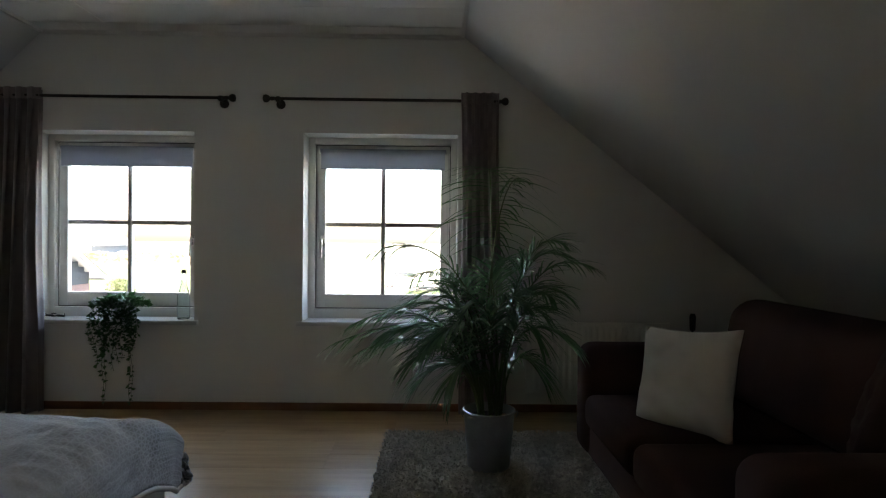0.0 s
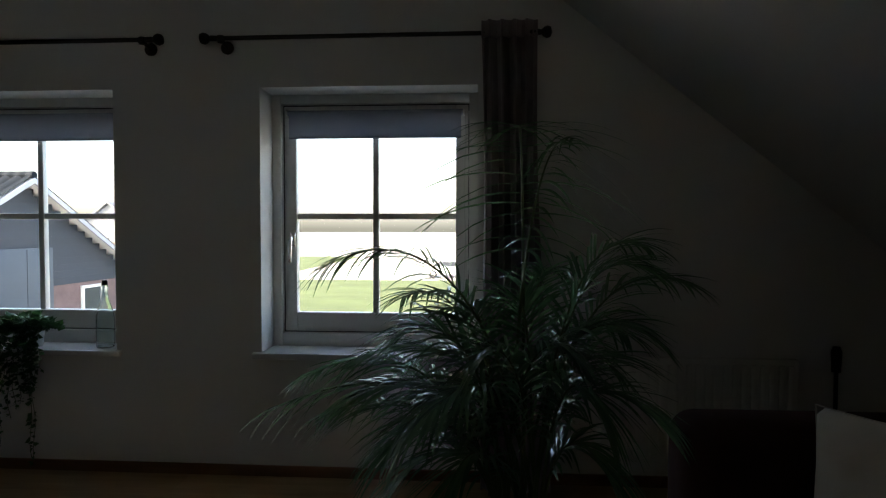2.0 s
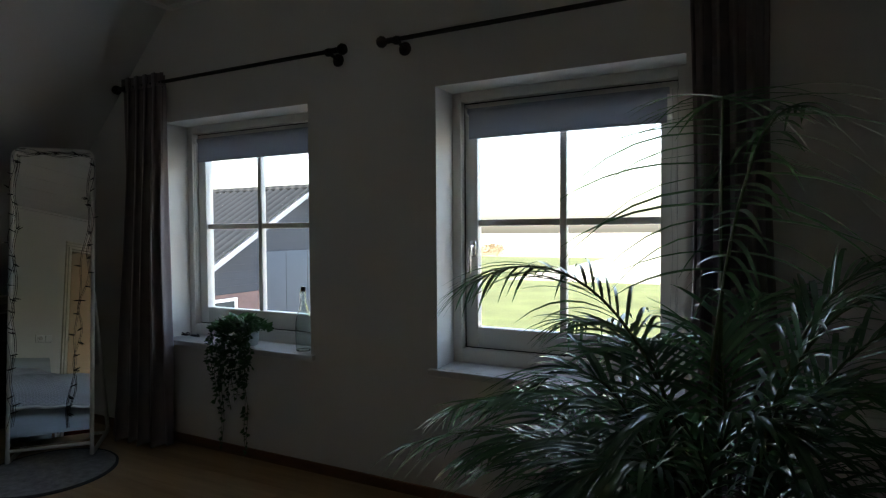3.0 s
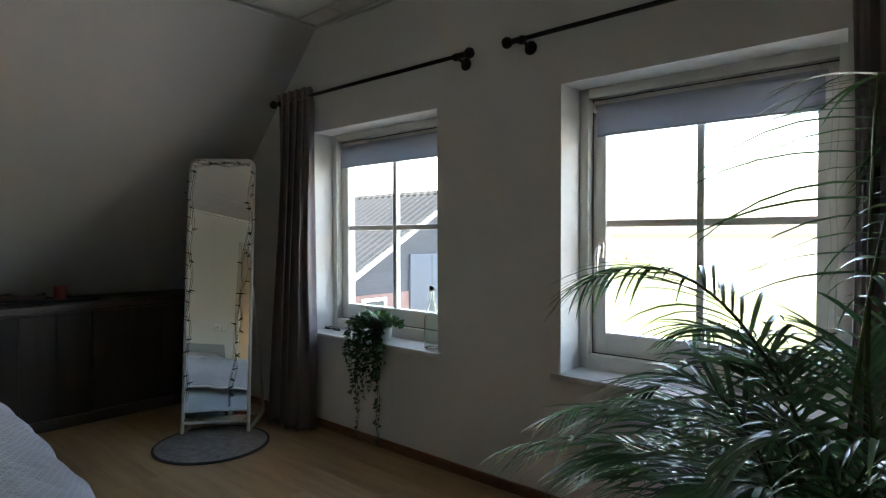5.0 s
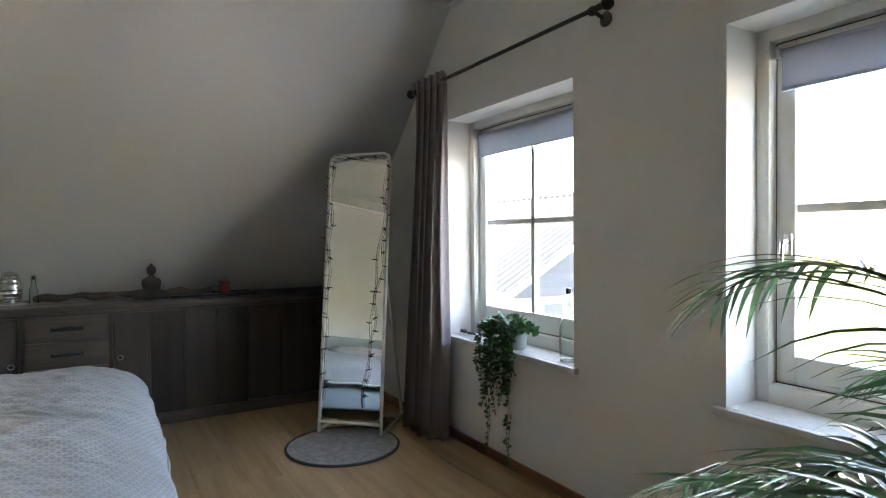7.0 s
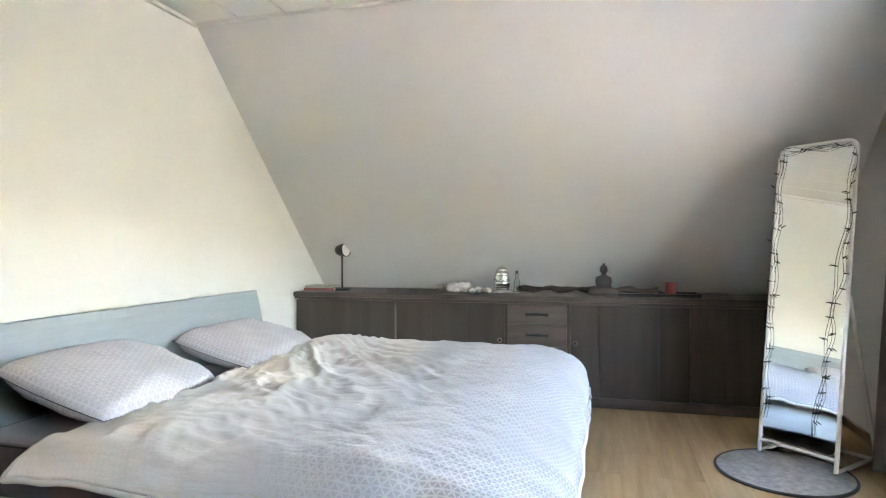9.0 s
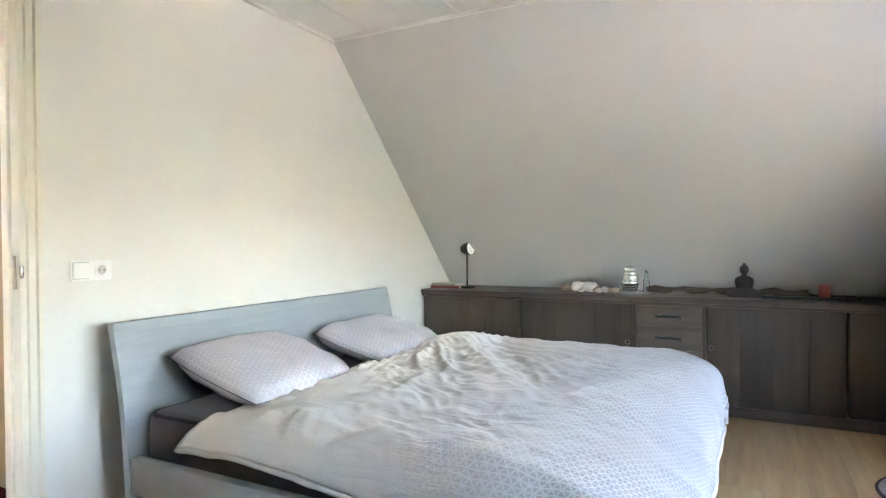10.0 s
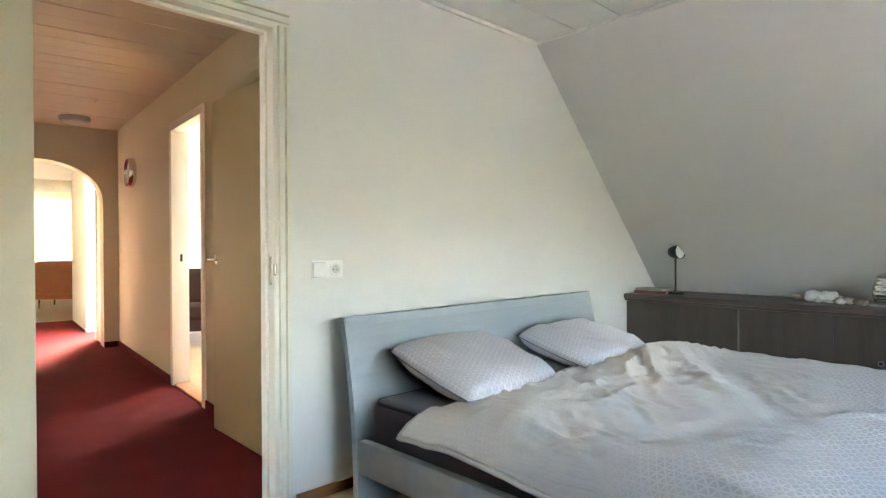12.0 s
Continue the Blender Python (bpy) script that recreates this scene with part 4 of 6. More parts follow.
tagged(link("slate_tray", joined(box((-3.42, -1.33, CTOP), (-3.20, -0.80, CTOP + 0.008), 0.003), box((-3.42, -1.33, CTOP + 0.008), (-3.405, -0.80, CTOP + 0.022), 0.003), box((-3.215, -1.33, CTOP + 0.008), (-3.20, -0.80, CTOP + 0.022), 0.003)), BLACK), "long dark tray lying on the cabinet", "tray")
cnd = thing("candle_glass", (-3.40, -0.97, CTOP + 0.022), "short pink-red candle in a glass", "candle")
part("glass", lathe(((0, 0), (0.032, 0), (0.034, 0.004), (0.034, 0.082), (0.031, 0.082), (0.030, 0.066), (0, 0.064)), (-3.40, -0.97, CTOP + 0.0085), 20), CANDLE, cnd)
part("wick", tube(((-3.40, -0.97, CTOP + 0.07), (-3.398, -0.97, CTOP + 0.085)), 0.0015, 5), BLACK, cnd)

# ---- standing mirror with a string of lights, and the mat below it ----
mA, mB = Vector((-2.433, -0.634, 0)), Vector((-2.174, -0.363, 0))
along = (mB - mA).normalized()
front = Vector((along.y, -along.x, 0))
if front.dot(Vector((1, -1, 0))) < 0:
    front = -front
lean = -front * 0.212                          # how far the top stands back
MH = 1.622
mir = thing("standing_mirror", (mA + mB) / 2, "tall narrow standing mirror in a thin white metal frame", "mirror")


def on_mirror(s, z, out=0.0):
    """A place on the mirror: s metres along its width, z up, out from its face."""
    return mA + along * s + lean * (z / MH) + Vector((0, 0, z)) + front * out


MW = (mB - mA).length
R = 0.045
loop = [on_mirror(0, 0.012), on_mirror(0, MH - R)]
loop += [on_mirror(R - R * math.cos(a), MH - R + R * math.sin(a)) for a in (0.4, 0.8, 1.2, 1.57)]
loop += [on_mirror(MW - R + R * math.sin(a), MH - R + R * math.cos(a)) for a in (0.0, 0.4, 0.8, 1.2, 1.57)]
loop += [on_mirror(MW, 0.012)]
part("frame", tube(loop, 0.0105, 10), WHITE, mir, angle=60)
part("cross_bar", tube((on_mirror(0, 0.070), on_mirror(MW, 0.070)), 0.010, 8), WHITE, mir)
for s in (0.0, MW):
    foot = on_mirror(s, 0.012)
    part("foot", tube((on_mirror(s, 0.06), foot, foot - front * 0.03 - Vector((0, 0, 0.0)), foot - front * 0.36 + Vector((0, 0, 0.0)), on_mirror(s, 0.0) - front * 0.40 + Vector((0, 0, 0.03)), on_mirror(s, 0.85) - front * 0.015), 0.011, 8), WHITE, mir, angle=60)
part("rear_bar", tube((on_mirror(0, 0.012) - front * 0.36, on_mirror(MW, 0.012) - front * 0.36), 0.010, 8), WHITE, mir)


def slab(s0, s1, z0, z1, back, front_out, r=0.03):
    out = []
    for sx, zz, a0 in ((s1 - r, z1 - r, 0), (s0 + r, z1 - r, 90), (s0 + r, z0 + r, 180), (s1 - r, z0 + r, 270)):
        for k in range(5):
            a = radians(a0 + 22.5 * k)
            out.append((sx + r * math.cos(a), zz + r * math.sin(a)))
    bm = bmesh.new()
    fa = [bm.verts.new(on_mirror(s, z, front_out)) for s, z in out]
    ba = [bm.verts.new(on_mirror(s, z, back)) for s, z in out]
    bm.faces.new(fa)
    bm.faces.new(ba[::-1])
    for i in range(len(out)):
        j = (i + 1) % len(out)
        bm.faces.new((fa[i], ba[i], ba[j], fa[j]))
    return bm


part("backing", slab(0.006, MW - 0.006, 0.084, MH - 0.006, -0.008, -0.002), WHITE, mir, smooth=False)
part("mirror_glass", slab(0.010, MW - 0.010, 0.087, MH - 0.012, -0.0015, 0.001), MIRROR, mir, smooth=False)

lights = thing("string_lights", on_mirror(MW / 2, MH), "dark string of small lights wound round the mirror frame", "string lights")
rng = random.Random(4)


def wire(path_):
    return tube(path_, 0.0012, 5)


runs = []
runs.append([on_mirror(0.002 + 0.012 * math.sin(k * 0.9) + rng.uniform(-0.004, 0.004), MH - 0.03 - 0.036 * k, 0.016) for k in range(40)])
runs.append([on_mirror(0.018 + 0.010 * math.sin(k * 0.7 + 1), MH - 0.03 - 0.036 * k, 0.015) for k in range(40)])
runs.append([on_mirror(MW - 0.002 - 0.055 * min(1, (k / 22) ** 3) - 0.05 * max(0, (k - 24) / 16) + 0.012 * math.sin(k * 0.8), MH - 0.04 - 0.0365 * k, 0.016) for k in range(40)])
runs.append([on_mirror(MW - 0.016 - 0.052 * min(1, (k / 20) ** 2) - 0.05 * max(0, (k - 24) / 16) + 0.010 * math.sin(k * 0.6 + 2), MH - 0.04 - 0.0365 * k, 0.015) for k in range(40)])
for q in range(3):
    runs.append([on_mirror(0.015 + (MW - 0.03) * k / 16, MH - 0.005 - 0.012 * q - 0.02 * (q == 0) * (k / 16) + 0.008 * math.sin(k * 0.7 + q * 2), 0.016) for k in range(17)])
for r in runs:
    part("wire", wire(r), BLACK, lights, angle=180)
bulb = tube(((0, 0, 0), (0.004, 0, 0), (0.018, 0, 0), (0.026, 0, 0.0)), [0.0022, 0.0032, 0.0028, 0.0010], 6)
bulb_mesh = bpy.data.meshes.new("bulb")
bulb.to_mesh(bulb_mesh)
bulb.free()
bulb_mesh.materials.append(BLACK)
inv = world_of(lights).inverted()
for r, step in ((runs[0], 2), (runs[1], 5), (runs[2], 2), (runs[3], 5), (runs[4], 4)):
    for k in range(1, len(r) - 1, step):
        b = new("bulb", bulb_mesh)
        b.parent = lights
        yaw = math.degrees(math.atan2(along.y, along.x)) + rng.choice((0, 180)) + rng.uniform(-15, 15)
        b.matrix_basis = inv @ Matrix.Translation(r[k]) @ pose(0, 0, 0, 0, rng.uniform(-40, 40), yaw)
cx, cy, cr = -2.158, -0.592, 0.305
matt = thing("round_mat", (cx, cy, 0), "round grey felt mat with a dark bound edge", "mat")
part("felt", lathe(((0, 0.0), (cr - 0.012, 0.0), (cr - 0.012, 0.011), (0, 0.0125)), (cx, cy, 0), 56), MAT_GREY, matt)
part("binding", lathe(((cr - 0.0118, 0.0), (cr, 0.002), (cr + 0.001, 0.009), (cr - 0.006, 0.0145), (cr - 0.0118, 0.013)), (cx, cy, 0), 56), MAT_EDGE, matt)


# ---- palm in a zinc bucket ----
PX, PY = 0.81, -0.97
palm = thing("potted_palm", (PX, PY, 0.018), "large green areca palm in a galvanised zinc bucket", "plant")
part("bucket", lathe(((0, 0), (0.098, 0), (0.101, 0.004), (0.122, 0.262), (0.127, 0.266), (0.127, 0.274), (0.121, 0.276), (0.117, 0.262), (0.096, 0.010), (0, 0.008)), (PX, PY, 0.018), 36), ZINC, palm)
part("soil", lathe(((0, 0.236), (0.06, 0.240), (0.1172, 0.232), (0.1165, 0.222), (0, 0.222)), (PX, PY, 0.018), 24), SOIL, palm)
for s in (1, -1):
    part("bucket_ear", tube([(PX + s * (0.126 + 0.012 * math.sin(a)), PY + 0.03 * math.cos(a), 0.262 + 0.018 * math.sin(a)) for a in (k * math.pi / 6 for k in range(7))], 0.003, 6), ZINC, palm)


def frond(base, tip, arch, leaf, seed, pairs=24, start=0.34, width=0.0075, forward=1.0, hang=1.0):
    """An arching stalk with two rows of long narrow leaflets that droop at their ends."""
    rng = random.Random(seed)
    b, t = Vector(base), Vector(tip)
    c = b + (t - b) * 0.42
    c.z = max(b.z, t.z) + arch
    c2 = Vector((b.x + (c.x - b.x) * 0.25, b.y + (c.y - b.y) * 0.25, b.z + (c.z - b.z) * 0.62))

    def at(s):
        return (1 - s) ** 3 * b + 3 * (1 - s) ** 2 * s * c2 + 3 * (1 - s) * s * s * c + s ** 3 * t
    n = 24
    pts = [at(k / n) for k in range(n + 1)]
    stalk = tube(pts, [0.0055 * (1 - 0.82 * k / n) + 0.0006 for k in range(n + 1)], 6)
    bm = bmesh.new()
    up = Vector((0, 0, 1))
    for k in range(pairs):
        s = start + (1 - start) * (k + 0.5) / pairs
        p, tan = at(s), (at(min(1, s + 0.02)) - at(s - 0.02)).normalized()
        side = tan.cross(up)
        side = side.normalized() if side.length > 0.05 else Vector((1, 0, 0))
        nor = side.cross(tan).normalized()
        q = (k + 0.5) / pairs
        ln = 1.2 * leaf * (0.34 + 0.85 * math.sin(math.pi * (0.16 + 0.80 * q))) * rng.uniform(0.85, 1.1)
        for sg in (1, -1):
            d = (side * sg * (0.85 - 0.40 * q) + tan * (0.55 + 0.55 * q) * forward + nor * rng.uniform(0.05, 0.30) - up * 0.16).normalized()
            wid = width * rng.uniform(0.8, 1.2)
            flat = d.cross(nor * 0.45 + up * 0.75).normalized()
            flat = (flat + nor * rng.uniform(-0.35, 0.35)).normalized()
            prev = None
            sag = rng.uniform(0.20, 0.58) * hang
            m = 6
            for j in range(m + 1):
                f = j / m
                w = wid * (1.75 * (f + 0.05) ** 0.5 * (1 - f) ** 0.75 if f < 1 else 0.03)
                o = p + d * (ln * f) - up * (sag * ln * f ** 2.3)
                fold = nor * w * 0.35
                row = [bm.verts.new(o + flat * w + fold), bm.verts.new(o), bm.verts.new(o - flat * w + fold)]
                if prev:
                    bm.faces.new((prev[0], row[0], row[1], prev[1]))
                    bm.faces.new((prev[1], row[1], row[2], prev[2]))
                prev = row
    return stalk, bm


FRONDS = (  # tip x, y, z, arch, leaflet length
    (0.17, -0.74, 1.01, 0.23, 0.20), (0.04, -0.89, 0.58, 0.24, 0.17), (0.13, -0.79, 0.67, 0.20, 0.19), (0.14, -0.70, 0.50, 0.24, 0.19),
    (1.32, -0.80, 0.98, 0.10, 0.18), (1.13, -1.00, 1.04, 0.06, 0.19), (1.14, -1.02, 0.86, 0.10, 0.19), (0.42, -0.58, 0.90, 0.14, 0.20),
    (1.17, -0.70, 0.80, 0.14, 0.19), (0.94, -0.56, 1.00, 0.08, 0.19), (0.48, -0.96, 0.84, 0.10, 0.20),
    (0.34, -0.92, 0.76, 0.14, 0.20), (0.64, -0.72, 0.88, 0.10, 0.19), (0.94, -1.10, 0.82, 0.08, 0.19),
    (0.48, -1.12, 0.60, 0.18, 0.19), (1.02, -1.10, 0.66, 0.18, 0.19), (0.80, -0.84, 0.92, 0.08, 0.18), (1.10, -0.88, 0.72, 0.16, 0.19),
    (0.70, -1.08, 0.80, 0.08, 0.18), (0.40, -1.02, 0.50, 0.20, 0.18), (1.20, -1.00, 0.62, 0.18, 0.18), (0.28, -0.78, 0.60, 0.19, 0.19),
    (0.55, -0.86, 0.58, 0.20, 0.18), (0.46, -0.72, 0.70, 0.18, 0.19), (0.30, -0.98, 0.64, 0.16, 0.19), (0.58, -1.16, 0.68, 0.14, 0.18),
    (0.46, -0.94, 0.40, 0.22, 0.18), (0.60, -1.10, 0.42, 0.22, 0.17), (1.06, -1.00, 0.44, 0.22, 0.17),
    (1.16, -0.90, 1.10, 0.06, 0.18))
SPARSE = ((0.98, -0.80, 1.42, 0.04, 0.12), (0.82, -0.66, 1.48, 0.04, 0.26))
rng = random.Random(31)
for k, (x, y, z, arch, leaf) in enumerate(FRONDS + SPARSE):
    a = rng.uniform(0, 6.28)
    base = (PX + 0.055 * math.cos(a), PY + 0.055 * math.sin(a), 0.25)
    thin = k >= len(FRONDS)
    stalk, leaves = frond(base, (x, y, z), arch, leaf, 100 + k, 22 if thin else 27, 0.42 if thin else 0.32, 0.0060 if thin else 0.0066, 0.25 if thin else 1.0, 1.3 if thin else 1.0)
    f = part("frond", stalk, STEM, palm)
    part("foliage", leaves, PALM, f, "glossy dark green leaflets", angle=180)

# ---- shag rug ----
RUGX, RUGY = (0.275, 1.62), (-2.15, -0.455)
rug = thing("shag_rug", (0.95, -1.3, 0), "thick beige-grey shag rug under the palm", "rug")
part("backing", box((RUGX[0] + 0.01, RUGY[0] + 0.01, 0.0005), (RUGX[1] - 0.01, RUGY[1] - 0.01, 0.010)), SHAG, rug, smooth=False)
rng = random.Random(5)
vs, fs = [], []
for k in range(26000):
    x, y = rng.uniform(*RUGX), rng.uniform(*RUGY)
    a, ln, w = rng.uniform(0, 6.28), rng.uniform(0.020, 0.036), rng.uniform(0.0035, 0.006)
    dx, dy = math.cos(a), math.sin(a)
    out = rng.uniform(0.010, 0.024)
    i = len(vs)
    vs += [(x - dy * w, y + dx * w, 0.006), (x + dy * w, y - dx * w, 0.006), (x + dx * out * 0.5 + dy * w, y + dy * out * 0.5 - dx * w, ln * 0.8), (x + dx * out * 0.5 - dy * w, y + dy * out * 0.5 + dx * w, ln * 0.8), (x + dx * out, y + dy * out, ln * 0.72)]
    fs += [(i, i + 1, i + 2, i + 3), (i + 3, i + 2, i + 4)]
me = bpy.data.meshes.new("yarn")
me.from_pydata(vs, [], fs)
me.materials.append(SHAG)
pile = new("yarn", me)
pile.parent = rug
pile.matrix_basis = world_of(rug).inverted()
tagged(pile, "long shaggy yarn pile", kind="stuff")

# ---- brown sofa with cushions ----
sofa = thing("sofa", (1.85, -1.65, 0), "dark brown leather sofa with rounded back under the slope", "sofa")
part("base", box((1.30, -2.50, 0.05), (2.22, -0.80, 0.225), 0.03, 3), SOFA, sofa)
for y0, y1 in ((-0.98, -0.76), (-2.56, -2.34)):
    part("arm", box((1.27, y0, 0.05), (2.18, y1, 0.60), 0.075, 5), SOFA, sofa)
for y0, y1 in ((-1.655, -0.985), (-2.335, -1.665)):
    part("seat_cushion", box((1.26, y0, 0.22), (1.98, y1, 0.380), 0.05, 4), SOFA, sofa)
bk = box((1.90, -2.34, 0.36), (2.18, -0.93, 0.845), 0.125, 6)
part("back_cushion", moved(moved(moved(bk, pose(-2.03, 0, -0.4)), pose(0, 0, 0, 0, 9, 0)), pose(2.02, 0, 0.4)), SOFA, sofa)
part("back", box((2.08, -2.50, 0.06), (2.26, -0.82, 0.76), 0.05, 4), SOFA, sofa)
for x in (1.36, 2.14):
    for y in (-2.44, -0.88):
        part("foot", lathe(((0, 0), (0.022, 0), (0.03, 0.052), (0, 0.052)), (x, y, 0.0), 12), BLACK, sofa)


def cushion_pose(mid, normal, roll):
    n = Vector(normal).normalized()
    q = n.to_track_quat("Z", "Y").to_matrix().to_4x4()
    return Matrix.Translation(mid) @ q @ pose(0, 0, 0, 0, 0, roll)


pillow("throw_cushion", (0.42, 0.42, 0.14), cushion_pose((1.552, -1.458, 0.551), (-0.80, -0.52, 0.30), 5), CUSHION, "plain cream cushion leaning on the brown sofa", "cushion", "sofa cushions", 0.5, 3, None, -0.04)
pillow("throw_cushion", (0.44, 0.42, 0.14), cushion_pose((1.86, -2.12, 0.62), (-0.75, 0.55, 0.30), -6), SOFA, "dark brown cushion leaning on the brown sofa", "cushion", "sofa cushions", 0.5, 9, None, -0.04)

# ---- window sill things ----
hp = thing("hanging_plant", (-1.49, 0.02, SILL_Z), "trailing green ivy spilling from a pale pot on the sill", "plant")
part("pot", lathe(((0, 0), (0.052, 0), (0.055, 0.004), (0.066, 0.105), (0.068, 0.110), (0.063, 0.111), (0.058, 0.10), (0, 0.098)), (-1.47, 0.045, SILL_Z), 24), POT_WHITE, hp)
rng = random.Random(12)


def ivy_leaf(bm, p, d, size):
    d = d.normalized()
    side = d.cross(Vector((rng.uniform(-1, 1), rng.uniform(-1, 1), rng.uniform(0.2, 1)))).normalized()
    nor = d.cross(side)
    a = bm.verts.new(p)
    l = bm.verts.new(p + d * size * 0.42 + side * size * 0.36 + nor * size * 0.08)
    r = bm.verts.new(p + d * size * 0.42 - side * size * 0.36 + nor * size * 0.08)
    m = bm.verts.new(p + d * size * 0.5)
    t = bm.verts.new(p + d * size - nor * size * 0.12)
    bm.faces.new((a, l, m))
    bm.faces.new((a, m, r))
    bm.faces.new((l, t, m))
    bm.faces.new((m, t, r))


top = bmesh.new()
for k in range(420):
    a, r = rng.uniform(0, 6.28), rng.uniform(0, 1) ** 0.6
    p = Vector((-1.475 + 0.165 * r * math.cos(a), 0.005 + 0.085 * r * math.sin(a), SILL_Z + 0.095 + 0.055 * (1 - r * r) * rng.uniform(0.3, 1.2)))
    if p.z < SILL_Z + 0.02:
        p.z = SILL_Z + 0.02
    ivy_leaf(top, p, Vector((math.cos(a), math.sin(a) - 0.2, rng.uniform(-0.3, 0.7))), rng.uniform(0.030, 0.050))
part("crown", top, IVY, hp, smooth=False)
tips = [(-1.55, 0.08, 0.10), (-1.535, 0.055, 0.06), (-1.36, 0.07, 0.09), (-1.375, 0.05, 0.05)] + [(-1.64 + 0.026 * k, 0.20 + 0.19 * rng.random() + 0.10 * abs(k - 6) / 6, 0.09) for k in range(13)]
for k, (x, zt, out) in enumerate(tips):
    x0 = -1.48 + (x + 1.48) * 0.75
    pts = []
    for j in range(15):
        f = j / 14
        pts.append(Vector((x0 + (x - x0) * f ** 0.6 + 0.009 * math.sin(j * 1.1 + k), 0.03 - 0.10 * min(1, f * 3.2) ** 0.7 - 0.008 * math.sin(j + k), SILL_Z + 0.11 + 0.02 * math.sin(math.pi * min(1, f * 4)) - (SILL_Z + 0.11 - zt) * f ** 1.25)))
    s = part("strand", tube(pts, 0.0014, 5), STEM, hp)
    bm = bmesh.new()
    for j in range(1, 15):
        for q in range(4 if j < 10 else 3):
            a = rng.uniform(0, 6.28)
            p = pts[j] + (pts[j] - pts[j - 1]) * rng.uniform(-0.8, 0.0)
            d = Vector((math.cos(a), -abs(math.sin(a)) * 0.8, rng.uniform(-1.1, 0.2)))
            ivy_leaf(bm, p, d, rng.uniform(0.022, 0.040) * (1 - 0.25 * j / 14))
    part("leaves", bm, IVY, s, smooth=False)

gx, gy = -1.095, 0.055
gb = thing("glass_bottle", (gx, gy, SILL_Z), "clear glass swing-top bottle on the sill", "bottle")
part("glass", lathe(((0, 0.004), (0.034, 0.0), (0.040, 0.006), (0.041, 0.06), (0.040, 0.15), (0.030, 0.19), (0.016, 0.235), (0.0125, 0.285), (0.0145, 0.292), (0.0135, 0.300), (0.0095, 0.300), (0.0095, 0.285), (0.013, 0.235), (0.027, 0.19), (0.037, 0.15), (0.038, 0.06), (0.037, 0.010), (0, 0.014)), (gx, gy, SILL_Z), 28), BOTTLE, gb)
part("stopper", lathe(((0, 0.298), (0.011, 0.298), (0.013, 0.304), (0.012, 0.322), (0, 0.325)), (gx, gy, SILL_Z), 16), BLACK, gb)
part("wire_bail", tube(((gx + 0.014, gy, SILL_Z + 0.318), (gx + 0.020, gy - 0.004, SILL_Z + 0.285), (gx + 0.014, gy - 0.012, SILL_Z + 0.25), (gx - 0.014, gy - 0.012, SILL_Z + 0.25), (gx - 0.018, gy - 0.004, SILL_Z + 0.285), (gx - 0.013, gy, SILL_Z + 0.318)), 0.0015, 6), CHROME, gb)
gs = thing("sunglasses", (-1.93, 0.06, SILL_Z), "folded black sunglasses lying on the sill", "sunglasses")
for dx in (-0.034, 0.034):
    part("lens", moved(ball((0, 0, 0), (0.027, 0.018, 0.007), sub=2), pose(-1.93 + dx, 0.055 + 0.15 * abs(dx), SILL_Z + 0.016, -12, 0, -dx * 300)), BLACK, gs)
part("bridge", tube(((-1.945, 0.052, SILL_Z + 0.028), (-1.93, 0.048, SILL_Z + 0.032), (-1.915, 0.052, SILL_Z + 0.028)), 0.003, 6), BLACK, gs)
for s in (-1, 1):
    part("temple", tube(((-1.93 + s * 0.062, 0.06, SILL_Z + 0.026), (-1.93 + s * 0.05, 0.085, SILL_Z + 0.012), (-1.93 - s * 0.05, 0.095 + 0.008 * s, SILL_Z + 0.004)), 0.003, 6), BLACK, gs)

# ---- switch and socket ----
sw = thing("switch_and_socket", (-0.407, SOUTH, 1.022), "white double plate with a light switch and a socket", "light switch")
part("plate", box((-0.490, SOUTH + 0.0005, 0.981), (-0.323, SOUTH + 0.0092, 1.063), 0.004), SWITCH, sw)
part("rocker_seat", box((-0.3945, SOUTH + 0.0088, 0.9885), (-0.3285, SOUTH + 0.0098, 1.0555), 0.0003), POT_WHITE, sw, "thin grey gap round the rocker")
part("rocker", prism([(SOUTH + 0.0095, 0.991), (SOUTH + 0.0125, 0.991), (SOUTH + 0.0185, 1.053), (SOUTH + 0.0095, 1.053)], "x", -0.392, -0.331), SWITCH, sw)
part("socket_ring", moved(lathe(((0.020, 0), (0.029, 0), (0.029, 0.005), (0.024, 0.006), (0.020, 0.002)), seg=24), pose(-0.446, SOUTH + 0.0092, 1.022, -90, 0, 0)), SWITCH, sw)
part("socket_well", moved(lathe(((0, 0), (0.0198, 0), (0.0198, 0.0006), (0, 0.0006)), seg=24), pose(-0.446, SOUTH + 0.0093, 1.022, -90, 0, 0)), CORD, sw)
for dx in (-0.0095, 0.0095):
    part("contact", moved(lathe(((0, 0), (0.003, 0), (0.003, 0.0006), (0, 0.0006)), seg=10), pose(-0.446 + dx, SOUTH + 0.0102, 1.022, -90, 0, 0)), BLACK, sw)

# ---- bedroom door ----
x0, x1, zt = DOOR
fr = thing("door_frame_1", ((x0 + x1) / 2, SOUTH, 0), "cream painted wooden door frame with stepped casing", "door frame")
fr["kind"] = "structure"
del fr["category"]
for lo, hi in (((x0 - 0.04, SOUTH - 0.115, 0), (x0, SOUTH + 0.004, zt)), ((x1, SOUTH - 0.115, 0), (x1 + 0.04, SOUTH + 0.004, zt)), ((x0 - 0.04, SOUTH - 0.115, zt), (x1 + 0.04, SOUTH + 0.004, zt + 0.03))):
    part("jamb", box(lo, hi, 0.003), CREAM, fr)
